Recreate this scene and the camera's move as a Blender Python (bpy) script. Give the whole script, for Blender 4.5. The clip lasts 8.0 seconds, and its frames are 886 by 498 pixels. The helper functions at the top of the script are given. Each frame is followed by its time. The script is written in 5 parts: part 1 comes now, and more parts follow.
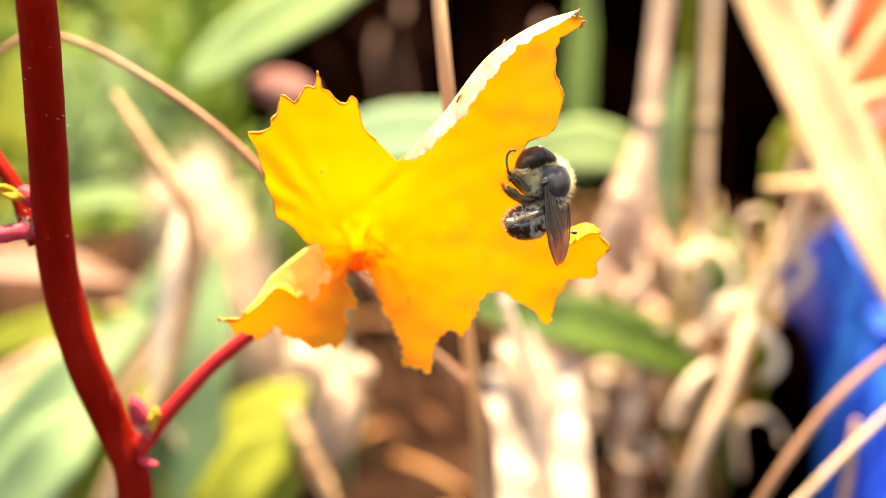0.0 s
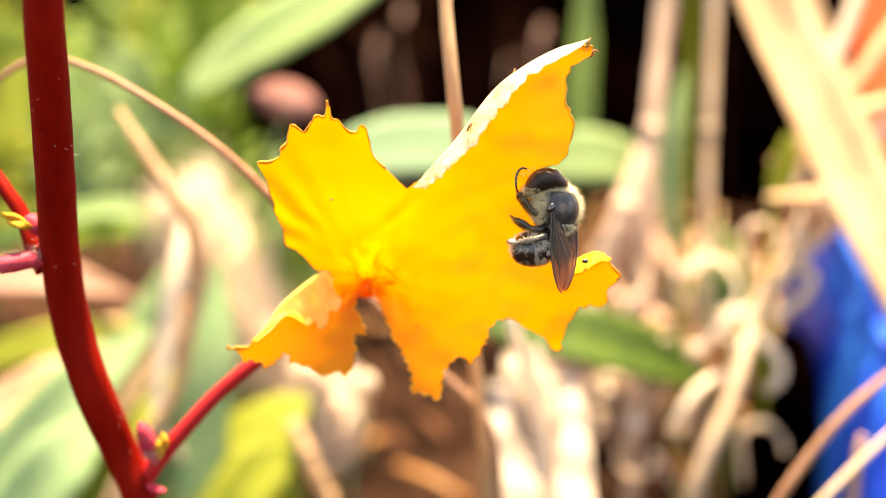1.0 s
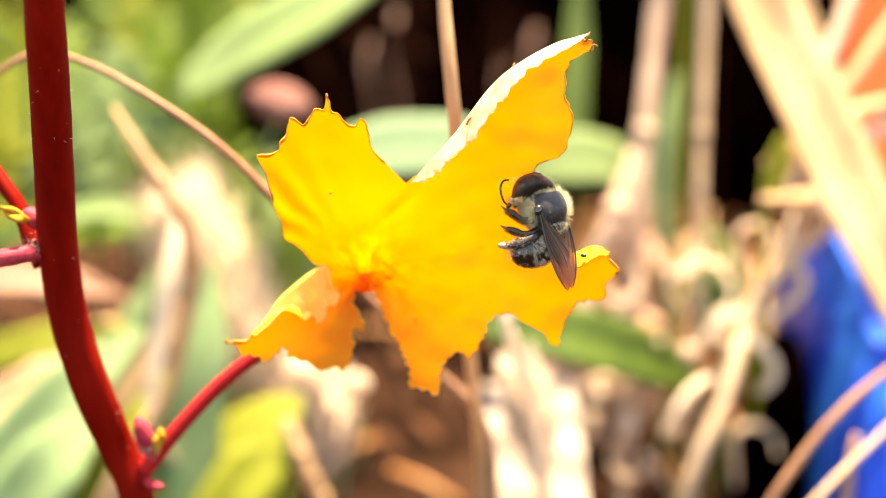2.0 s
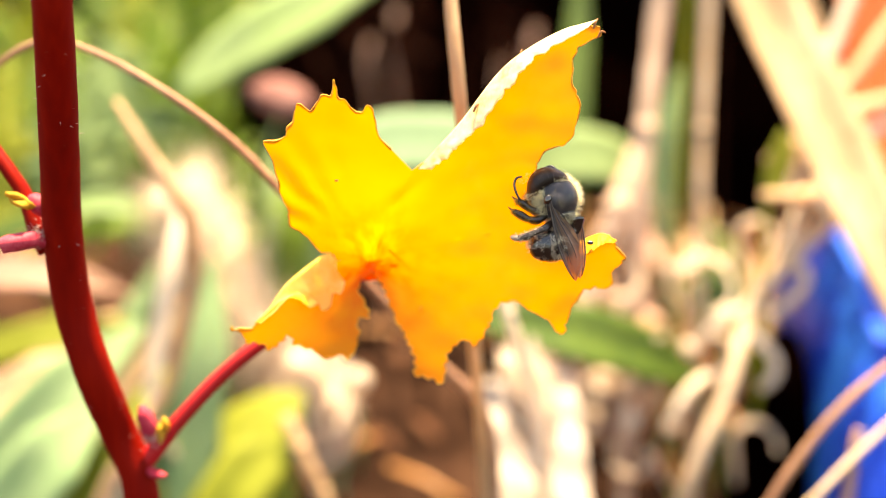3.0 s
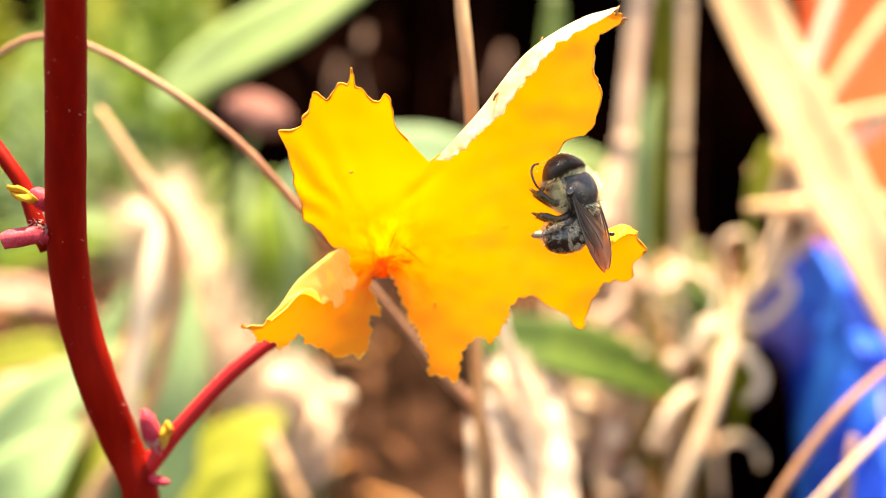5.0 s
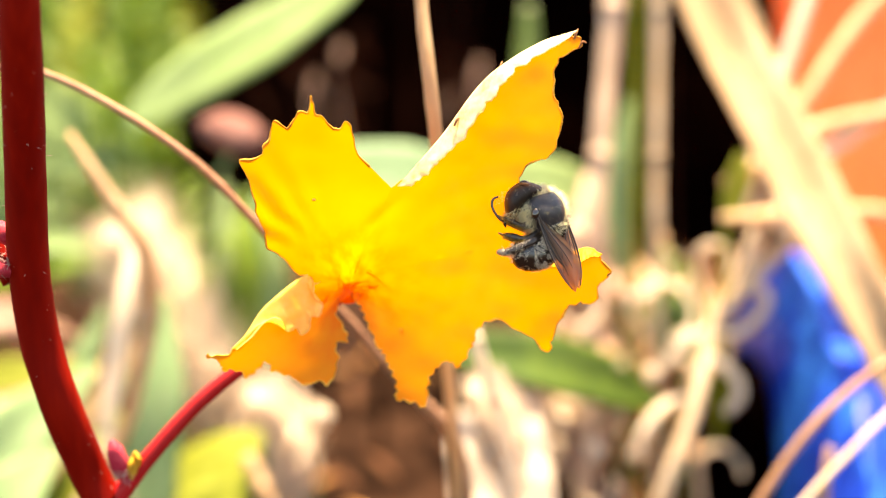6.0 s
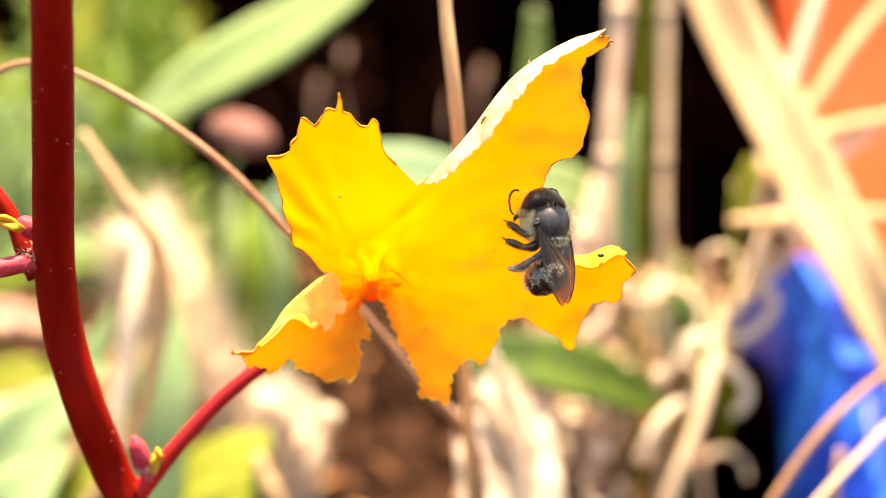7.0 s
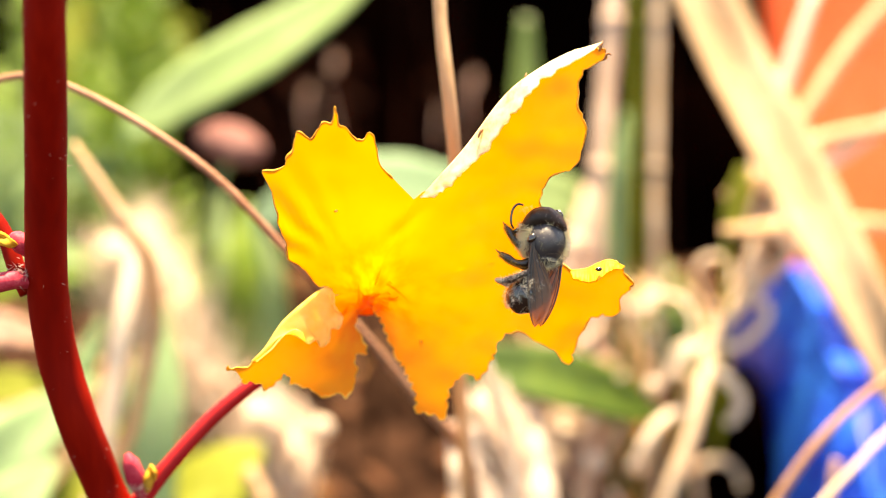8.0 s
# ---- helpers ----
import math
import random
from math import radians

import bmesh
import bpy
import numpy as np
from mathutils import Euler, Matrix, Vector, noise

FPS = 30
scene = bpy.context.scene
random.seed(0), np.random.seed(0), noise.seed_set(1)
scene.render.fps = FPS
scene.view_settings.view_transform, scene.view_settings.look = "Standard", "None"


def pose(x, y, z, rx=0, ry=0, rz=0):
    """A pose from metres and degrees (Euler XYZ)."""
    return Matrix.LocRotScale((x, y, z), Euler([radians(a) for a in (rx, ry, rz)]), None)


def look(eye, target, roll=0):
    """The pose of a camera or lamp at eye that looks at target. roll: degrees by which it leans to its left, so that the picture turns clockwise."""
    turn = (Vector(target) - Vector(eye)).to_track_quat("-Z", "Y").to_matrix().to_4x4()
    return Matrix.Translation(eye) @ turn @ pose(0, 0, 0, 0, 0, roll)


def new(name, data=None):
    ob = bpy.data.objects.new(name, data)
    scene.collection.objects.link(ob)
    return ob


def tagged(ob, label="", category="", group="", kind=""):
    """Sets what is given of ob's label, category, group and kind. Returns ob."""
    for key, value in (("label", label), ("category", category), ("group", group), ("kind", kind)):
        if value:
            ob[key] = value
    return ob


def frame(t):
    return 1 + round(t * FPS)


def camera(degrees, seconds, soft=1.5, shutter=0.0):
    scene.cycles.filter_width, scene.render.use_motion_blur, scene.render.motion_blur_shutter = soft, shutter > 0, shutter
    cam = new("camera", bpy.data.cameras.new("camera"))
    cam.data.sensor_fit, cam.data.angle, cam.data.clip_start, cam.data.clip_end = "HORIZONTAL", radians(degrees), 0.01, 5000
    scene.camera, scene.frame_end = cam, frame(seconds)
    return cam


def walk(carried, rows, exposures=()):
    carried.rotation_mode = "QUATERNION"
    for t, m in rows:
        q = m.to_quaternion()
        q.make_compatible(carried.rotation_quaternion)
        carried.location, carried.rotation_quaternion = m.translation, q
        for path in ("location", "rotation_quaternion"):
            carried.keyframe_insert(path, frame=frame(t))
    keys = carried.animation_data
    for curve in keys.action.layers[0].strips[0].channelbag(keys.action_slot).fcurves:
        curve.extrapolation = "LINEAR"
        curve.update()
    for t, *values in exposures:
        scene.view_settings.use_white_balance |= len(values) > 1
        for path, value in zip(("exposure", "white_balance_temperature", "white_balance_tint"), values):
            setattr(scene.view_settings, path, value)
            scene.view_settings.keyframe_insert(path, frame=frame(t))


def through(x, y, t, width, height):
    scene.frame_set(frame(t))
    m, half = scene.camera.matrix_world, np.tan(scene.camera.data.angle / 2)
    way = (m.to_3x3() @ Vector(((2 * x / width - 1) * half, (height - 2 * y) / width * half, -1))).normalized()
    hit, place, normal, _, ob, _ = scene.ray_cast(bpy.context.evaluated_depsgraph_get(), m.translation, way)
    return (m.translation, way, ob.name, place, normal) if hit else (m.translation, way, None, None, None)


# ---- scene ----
# The plan is in millimetres from the first eye: right, ahead, up along its line of sight, which dips by TILT.
cam = camera(38.5, 8.0, 1.0, 0.0)
EYE, TILT = 0.110, -18.0
BASE = pose(0, 0, EYE, TILT)
cam.data.dof.use_dof = True
cam.data.dof.focus_distance = 0.0946
cam.data.dof.aperture_fstop = 14.0
# seconds, eye in mm, yaw, pitch, roll
PATH = [
    (0.0, 0.00, 0.00, 0.00, 0.00, 0.00, 0.00),
    (0.2, -1.77, 0.16, 0.42, -0.62, -0.16, -0.03),
    (0.5, -0.01, 0.39, 0.97, -0.26, -0.40, -0.08),
    (0.7, 1.58, 0.39, 1.59, 0.35, -0.34, -0.10),
    (1.0, -1.19, 0.38, 2.80, -0.24, -0.34, -0.14),
    (1.2, 0.32, 0.35, 3.32, 0.13, -0.28, -0.12),
    (2.3, -3.38, 0.21, 1.23, -1.01, 0.13, 0.02),
    (2.5, -4.04, 0.18, 1.50, -1.04, 0.07, 0.04),
    (2.7, -4.14, 0.30, 0.59, -1.19, 0.30, 0.08),
    (3.0, -2.90, 0.48, 0.16, -1.00, 0.35, 0.14),
    (3.2, -5.85, 0.83, 1.44, -1.79, -0.02, 0.17),
    (3.5, -1.16, 1.35, 0.47, -0.32, 0.25, 0.22),
    (3.7, -2.64, 1.37, 1.49, -0.69, -0.03, 0.31),
    (3.8, -5.85, 1.38, 1.63, -1.61, -0.06, 0.35),
    (4.0, -6.55, 1.40, 3.13, -1.76, -0.49, 0.44),
    (4.2, -4.01, 1.43, 1.26, -1.15, 0.05, 0.46),
    (5.3, -9.77, 3.05, -3.54, -4.23, 2.31, -0.42),
    (5.5, -5.01, 3.57, 0.54, -2.88, 1.39, -0.76),
    (5.7, -5.41, 3.32, 0.32, -3.29, 1.56, -1.00),
    (5.8, -6.63, 3.20, -1.42, -3.80, 2.14, -1.12),
    (6.0, -6.70, 2.96, -1.86, -4.11, 2.37, -1.36),
    (6.1, -5.50, 2.91, 1.08, -3.72, 1.39, -1.27),
    (6.2, -5.56, 2.85, 2.04, -3.70, 1.00, -1.18),
    (6.3, -8.99, 2.79, -0.28, -4.69, 1.60, -1.09),
    (6.5, -10.06, 2.68, -2.77, -4.94, 2.14, -0.91),
    (6.7, -6.81, 2.76, -3.99, -3.91, 2.73, -0.97),
    (6.8, -6.74, 2.80, -2.85, -3.85, 2.50, -1.00),
    (7.0, -9.47, 2.88, -2.41, -4.59, 2.61, -1.06),
    (7.2, -10.79, 3.02, -3.79, -5.09, 3.19, -1.07),
    (7.3, -9.48, 3.09, -3.07, -4.76, 3.05, -1.08),
    (7.5, -7.75, 3.22, -2.67, -4.35, 3.08, -1.08),
    (7.7, -8.74, 3.39, -2.27, -4.69, 2.99, -1.16),
    (7.8, -11.51, 3.47, -0.40, -5.86, 2.07, -1.20),
    (8.0, -10.13, 3.64, -1.73, -5.18, 2.86, -1.28),
]
walk(cam, [(t, BASE @ pose(x / 1000, y / 1000, z / 1000, 0, 0, yaw) @ pose(0, 0, 0, 90 + pitch) @ pose(0, 0, 0, 0, 0, roll)) for t, x, y, z, yaw, pitch, roll in PATH], [(0.0, 2.5, 9300, 13), (8.0, 2.5, 9300, 13)])

# ---- light ----
SUN_UP, SUN_SIDE = 77.0, 20.0  # height of the sun, and degrees to the right of straight ahead
world = bpy.data.worlds.new("sky")
scene.world = world
world.use_nodes = True
sky = world.node_tree.nodes.new("ShaderNodeTexSky")
sky.sky_type, sky.sun_disc = "NISHITA", False
sky.sun_elevation, sky.sun_rotation = radians(SUN_UP), radians(SUN_SIDE)
back = world.node_tree.nodes["Background"]
back.inputs["Strength"].default_value = 0.12
world.node_tree.links.new(sky.outputs[0], back.inputs["Color"])
lamp = bpy.data.lights.new("sun", "SUN")
lamp.energy, lamp.angle, lamp.color = 5.0, radians(0.55), (1.0, 0.93, 0.80)
sun = new("sun", lamp)
a, e = radians(SUN_SIDE), radians(SUN_UP)
sun.matrix_world = look((math.sin(a) * math.cos(e), math.cos(a) * math.cos(e), math.sin(e)), (0, 0, 0))



# ---- small tools ----
from mathutils.geometry import delaunay_2d_cdt


def at(x, y, z):
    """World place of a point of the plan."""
    return BASE @ Vector((x / 1000, y / 1000, z / 1000))


def bearing(u, v, d):
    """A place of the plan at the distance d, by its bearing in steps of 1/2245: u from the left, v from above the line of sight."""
    return ((u - 784) / 2245 * d, d, (441 - v) / 2245 * d)


def spline(points, n):
    """n places along a smooth line through the given vectors."""
    p = [Vector(q) for q in points]
    p = [p[0] * 2 - p[1]] + p + [p[-1] * 2 - p[-2]]
    out = []
    for i in range(n):
        f = i / (n - 1) * (len(p) - 3)
        k = min(int(f), len(p) - 4)
        t = f - k
        a, b, c, d = p[k:k + 4]
        out.append(0.5 * (2 * b + (c - a) * t + (2 * a - 5 * b + 4 * c - d) * t * t + (3 * b - a - 3 * c + d) * t ** 3))
    return out


def along(values, t):
    """The value at t, 0 to 1, in an even list."""
    f = t * (len(values) - 1)
    k = min(int(f), len(values) - 2)
    return values[k] + (values[k + 1] - values[k]) * (f - k)


def mesh(name, bm, material, smooth=True):
    me = bpy.data.meshes.new(name)
    bm.normal_update()
    bm.to_mesh(me)
    bm.free()
    me.materials.append(material)
    if smooth:
        me.polygons.foreach_set("use_smooth", [True] * len(me.polygons))
    return me


def part(name, bm, material, parent=None, label="", smooth=True):
    """One bmesh as one object, in its parent's space."""
    ob = new(name, mesh(name, bm, material, smooth))
    if parent:
        ob.parent = parent
    return tagged(ob, label)


def empty(name, place):
    ob = new(name)
    ob.empty_display_size = 0.005
    ob.matrix_basis = Matrix.Translation(place)
    return ob


def tube(bm, pts, radii, sides=10, cap=True, flat=1.0, rough=0.0):
    """A tube along pts; rough: uneven girth, in parts of the radius."""
    rings, n = [], len(pts)
    up = Vector((0.31, 0.2, 0.93))
    for i, p in enumerate(pts):
        d = (pts[min(i + 1, n - 1)] - pts[max(i - 1, 0)]).normalized()
        side = d.cross(up)
        if side.length < 0.05:
            side = d.cross(Vector((1, 0, 0)))
        side.normalize()
        over = side.cross(d)
        r = along(radii, i / (n - 1)) if len(radii) > 1 else radii[0]
        ring = []
        for k in range(sides):
            w = 2 * math.pi * k / sides
            q = r * (1 + rough * noise.noise(Vector((p.x * 400 + k, p.y * 400, p.z * 400))))
            ring.append(bm.verts.new(p + side * (math.cos(w) * q) + over * (math.sin(w) * q * flat)))
        rings.append(ring)
        up = over
    for a, b in zip(rings, rings[1:]):
        for k in range(sides):
            bm.faces.new((a[k], a[(k + 1) % sides], b[(k + 1) % sides], b[k]))
    if cap:
        bm.faces.new(rings[0][::-1])
        bm.faces.new(rings[-1])
    return bm


def blob(bm, centre, radii, turn=None, u=18, v=12, bump=0.0, scale=300):
    """An uneven egg."""
    m = Matrix.LocRotScale(Vector(centre), Euler([radians(a) for a in turn]) if turn else None, Vector(radii))
    got = bmesh.ops.create_uvsphere(bm, u_segments=u, v_segments=v, radius=1, matrix=m)
    if bump:
        for w in got["verts"]:
            d = w.co - Vector(centre)
            w.co += d * bump * noise.noise(w.co * scale)
    return bm


def ribbon(bm, pts, widths, facing, fold=0.25, cells=4, wave=0.0):
    """A leaf blade along pts: widths along it, folded along its midrib, its face towards facing."""
    n, rows = len(pts), []
    for i, p in enumerate(pts):
        d = (pts[min(i + 1, n - 1)] - pts[max(i - 1, 0)]).normalized()
        side = d.cross(facing).normalized()
        over = side.cross(d)
        w = along(widths, i / (n - 1)) / 2
        row = []
        for k in range(cells + 1):
            s = k / cells * 2 - 1
            lift = fold * abs(s) * w + wave * w * math.sin(i * 0.9 + s * 2)
            row.append(bm.verts.new(p + side * (s * w) + over * lift))
        rows.append(row)
    for a, b in zip(rows, rows[1:]):
        for k in range(cells):
            bm.faces.new((a[k], a[k + 1], b[k + 1], b[k]))
    return bm


def hairs(bm, roots, r):
    """Fine tapering hairs; roots: pairs of base and tip."""
    for a, b in roots:
        d = (b - a).normalized()
        s = d.orthogonal().normalized() * r
        o = d.cross(s)
        base = [bm.verts.new(a + s), bm.verts.new(a - s * 0.5 + o * 0.87), bm.verts.new(a - s * 0.5 - o * 0.87)]
        tip = bm.verts.new(b)
        for k in range(3):
            bm.faces.new((base[k], base[(k + 1) % 3], tip))
    return bm


def thick(ob, metres):
    m = ob.modifiers.new("thickness", "SOLIDIFY")
    m.thickness, m.offset = metres, 0
    return ob


# ---- materials ----
def material(name, colours, scale=60.0, rough=0.6, bump=0.2, see=0.0, through=None, coat=0.0, stretch=(1, 1, 1), fine=8.0, metal=0.0, lively=0.0, spec=0.4):
    """Two scales of grain in two or three colours; see: the share of light that passes through a thin leaf."""
    m = bpy.data.materials.new(name)
    m.use_nodes = True
    t = m.node_tree
    n, link = t.nodes, t.links.new
    bsdf = n["Principled BSDF"]
    place = n.new("ShaderNodeTexCoord")
    mapping = n.new("ShaderNodeMapping")
    mapping.inputs["Scale"].default_value = stretch
    link(place.outputs["Object"], mapping.inputs["Vector"])
    big, small = n.new("ShaderNodeTexNoise"), n.new("ShaderNodeTexNoise")
    big.inputs["Scale"].default_value, small.inputs["Scale"].default_value = scale, scale * fine
    big.inputs["Detail"].default_value, small.inputs["Detail"].default_value = 4, 3
    ramp = n.new("ShaderNodeValToRGB")
    stops = ramp.color_ramp.elements
    for k, c in enumerate(colours):
        q = 0.3 + 0.4 * k / max(1, len(colours) - 1)
        if k < 2:
            stops[k].position, stops[k].color = q, (*c, 1)
        else:
            stops.new(q).color = (*c, 1)
    blend = n.new("ShaderNodeMix")
    blend.data_type = "FLOAT"
    blend.inputs[0].default_value = 0.35
    for node in (big, small):
        link(mapping.outputs[0], node.inputs["Vector"])
    link(big.outputs[0], blend.inputs[2])
    link(small.outputs[0], blend.inputs[3])
    link(blend.outputs[0], ramp.inputs[0])
    colour = ramp.outputs[0]
    if lively:
        info, hue = n.new("ShaderNodeNewGeometry"), n.new("ShaderNodeHueSaturation")
        span = n.new("ShaderNodeMapRange")
        span.inputs["To Min"].default_value, span.inputs["To Max"].default_value = 1 - lively, 1 + lively
        link(info.outputs["Random Per Island"], span.inputs["Value"])
        link(span.outputs[0], hue.inputs["Value"])
        link(colour, hue.inputs["Color"])
        colour = hue.outputs[0]
    link(colour, bsdf.inputs["Base Color"])
    bsdf.inputs["Roughness"].default_value = rough
    bsdf.inputs["Metallic"].default_value = metal
    bsdf.inputs["Specular IOR Level"].default_value = spec
    bsdf.inputs["Coat Weight"].default_value = coat
    bsdf.inputs["Coat Roughness"].default_value = 0.15
    if bump:
        relief = n.new("ShaderNodeBump")
        relief.inputs["Strength"].default_value = bump
        relief.inputs["Distance"].default_value = 0.1 / scale
        link(blend.outputs[0], relief.inputs["Height"])
        link(relief.outputs[0], bsdf.inputs["Normal"])
    if see:
        thin, both = n.new("ShaderNodeBsdfTranslucent"), n.new("ShaderNodeMixShader")
        both.inputs[0].default_value = see
        if through:
            tint = n.new("ShaderNodeMix")
            tint.data_type, tint.blend_type = "RGBA", "MULTIPLY"
            tint.inputs[0].default_value = 1.0
            tint.inputs[7].default_value = (*through, 1)
            link(colour, tint.inputs[6])
            link(tint.outputs[2], thin.inputs["Color"])
        else:
            link(colour, thin.inputs["Color"])
        link(bsdf.outputs[0], both.inputs[1])
        link(thin.outputs[0], both.inputs[2])
        link(both.outputs[0], n["Material Output"].inputs["Surface"])
    return m


def petal_material():
    """Yellow petal tissue, orange towards the throat, with faint veins."""
    m = material("petal", [(0.83, 0.252, 0.010), (0.85, 0.264, 0.012), (0.87, 0.278, 0.015)], 110, 0.6, 0.05, 0.6, (1.0, 0.97, 0.8))
    t = m.node_tree
    n, link = t.nodes, t.links.new
    ramp = [k for k in n if k.type == "VALTORGB"][0]
    place = [k for k in n if k.type == "TEX_COORD"][0]
    far = n.new("ShaderNodeVectorMath")
    far.operation = "LENGTH"
    link(place.outputs["Object"], far.inputs[0])
    grain = n.new("ShaderNodeTexNoise")
    grain.inputs["Scale"].default_value, grain.inputs["Detail"].default_value = 2.2, 5
    rays = n.new("ShaderNodeVectorMath")
    rays.operation = "NORMALIZE"
    link(place.outputs["Object"], rays.inputs[0])
    speck = n.new("ShaderNodeVectorMath")
    speck.operation = "MULTIPLY_ADD"
    speck.inputs[1].default_value = (220, 220, 220)
    link(place.outputs["Object"], speck.inputs[0])
    link(rays.outputs[0], speck.inputs[2])
    link(speck.outputs[0], grain.inputs["Vector"])
    strong = n.new("ShaderNodeMapRange")
    strong.inputs["From Min"].default_value, strong.inputs["From Max"].default_value = 0.36, 0.66
    link(grain.outputs[0], strong.inputs["Value"])
    span = n.new("ShaderNodeMapRange")
    span.inputs["From Min"].default_value, span.inputs["From Max"].default_value = 0.0085, 0.0012
    link(far.outputs["Value"], span.inputs["Value"])
    speckle = n.new("ShaderNodeMath")
    speckle.operation = "MULTIPLY"
    link(span.outputs[0], speckle.inputs[0])
    link(strong.outputs[0], speckle.inputs[1])
    hot = n.new("ShaderNodeMix")
    hot.data_type = "RGBA"
    hot.inputs[7].default_value = (0.80, 0.125, 0.004, 1)
    link(speckle.outputs[0], hot.inputs[0])
    link(ramp.outputs[0], hot.inputs[6])
    for k in n:
        for s in k.inputs:
            for l in list(s.links):
                if l.from_node == ramp and k != hot:
                    link(hot.outputs[2], s)
    return m


def wing_material():
    m = bpy.data.materials.new("wing")
    m.use_nodes = True
    t = m.node_tree
    n, link = t.nodes, t.links.new
    bsdf = n["Principled BSDF"]
    bsdf.inputs["Base Color"].default_value = (0.20, 0.12, 0.085, 1)
    bsdf.inputs["Specular IOR Level"].default_value = 0.6
    bsdf.inputs["Roughness"].default_value = 0.35
    clear, both, thin, pair = n.new("ShaderNodeBsdfTransparent"), n.new("ShaderNodeMixShader"), n.new("ShaderNodeBsdfTranslucent"), n.new("ShaderNodeMixShader")
    clear.inputs[0].default_value = (0.72, 0.54, 0.44, 1)
    thin.inputs[0].default_value = (0.42, 0.23, 0.13, 1)
    pair.inputs[0].default_value = 0.5
    grain = n.new("ShaderNodeTexNoise")
    grain.inputs["Scale"].default_value = 700
    span = n.new("ShaderNodeMapRange")
    span.inputs["To Min"].default_value, span.inputs["To Max"].default_value = 0.30, 0.46
    link(grain.outputs[0], span.inputs["Value"])
    link(span.outputs[0], both.inputs[0])
    link(bsdf.outputs[0], pair.inputs[1])
    link(thin.outputs[0], pair.inputs[2])
    link(pair.outputs[0], both.inputs[1])
    link(clear.outputs[0], both.inputs[2])
    link(both.outputs[0], n["Material Output"].inputs["Surface"])
    return m


M_PETAL = petal_material()
# pale outside of the petal, whitened further to look sunlit
M_OUTER = material("sun_paled_outside", [(0.93, 0.74, 0.22), (0.95, 0.86, 0.48), (0.97, 0.92, 0.66)], 260, 0.6, 0.15, 0.4)
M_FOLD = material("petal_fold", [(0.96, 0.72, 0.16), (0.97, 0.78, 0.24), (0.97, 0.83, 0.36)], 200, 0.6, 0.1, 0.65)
# raised corner, its light from above put in as a paler yellow
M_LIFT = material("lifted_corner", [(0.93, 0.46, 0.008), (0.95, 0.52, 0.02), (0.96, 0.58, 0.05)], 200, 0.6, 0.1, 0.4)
M_RIM = material("petal_rim", [(0.30, 0.085, 0.012), (0.76, 0.36, 0.03), (0.93, 0.62, 0.12)], 900, 0.7, 0.1, 0.2)
M_TIP = material("petal_tip", [(0.22, 0.07, 0.02), (0.45, 0.20, 0.08)], 900, 0.7, 0.2, 0.3)
# highlight where sun would catch the torn, curled edge, given as colour
M_TORN = material("rim_highlight", [(0.90, 0.55, 0.06), (0.96, 0.82, 0.36)], 900, 0.6, 0.1, 0.4)
M_STEM = material("red_stem", [(0.12, 0.0022, 0.0008), (0.165, 0.0032, 0.001), (0.235, 0.007, 0.002)], 160, 0.6, 0.12, stretch=(1, 1, 0.15), spec=0.06)
M_PEDICEL = material("pedicel", [(0.28, 0.006, 0.008), (0.40, 0.014, 0.016)], 200, 0.5, 0.1, stretch=(1, 1, 0.3), spec=0.2)
M_BUD = material("pink_bud", [(0.30, 0.012, 0.03), (0.40, 0.03, 0.05), (0.50, 0.08, 0.10)], 700, 0.55, 0.3, spec=0.15)
M_STIPULE = material("yellow_stipule", [(0.42, 0.20, 0.02), (0.62, 0.38, 0.05)], 900, 0.7, 0.4, 0.3, spec=0.1)
M_DOWN = material("white_down", [(0.34, 0.16, 0.13), (0.5, 0.3, 0.26)], 800, 0.8, 0.0)
M_SOIL = material("soil", [(0.006, 0.0026, 0.0014), (0.016, 0.007, 0.004), (0.042, 0.020, 0.012)], 38, 0.95, 0.6, spec=0.03)
M_BROWNLEAF = material("dead_leaf", [(0.03, 0.011, 0.006), (0.07, 0.03, 0.016), (0.15, 0.07, 0.04)], 80, 0.8, 0.3, 0.2, lively=0.45, spec=0.05)
# near-black colour that holds the deep shade itself
M_DARK = material("painted_shade", [(0.0004, 0.0001, 0.0001), (0.001, 0.00025, 0.00015), (0.0024, 0.0006, 0.0003)], 25, 1.0, 0.3, spec=0.0)
M_STRAW = material("straw", [(0.42, 0.25, 0.12), (0.58, 0.38, 0.21), (0.72, 0.53, 0.33)], 130, 0.6, 0.15, 0.35, stretch=(1, 1, 0.2), lively=0.15)
M_PALE = material("pale_straw", [(0.62, 0.47, 0.33), (0.75, 0.61, 0.46), (0.82, 0.72, 0.58)], 130, 0.6, 0.15, 0.35, lively=0.12)
M_TAWNY = material("tawny_straw", [(0.26, 0.10, 0.03), (0.36, 0.16, 0.055), (0.46, 0.23, 0.09)], 160, 0.5, 0.15)
M_PINKY = material("dry_stalk", [(0.22, 0.11, 0.07), (0.36, 0.20, 0.135), (0.48, 0.29, 0.21)], 100, 0.65, 0.2)
M_FADED = material("faded_stalk", [(0.52, 0.34, 0.23), (0.68, 0.47, 0.33), (0.78, 0.59, 0.45)], 100, 0.65, 0.2, 0.25)
M_ARCH = material("arching_stalk", [(0.21, 0.095, 0.05), (0.31, 0.155, 0.09), (0.40, 0.22, 0.135)], 160, 0.6, 0.15, spec=0.2)
# brown taken down to near-black in place of the hollow's shade
M_HOLLOW = material("shade_brown", [(0.003, 0.0008, 0.0004), (0.007, 0.002, 0.0012), (0.015, 0.006, 0.004)], 100, 0.9, 0.2, spec=0.0)
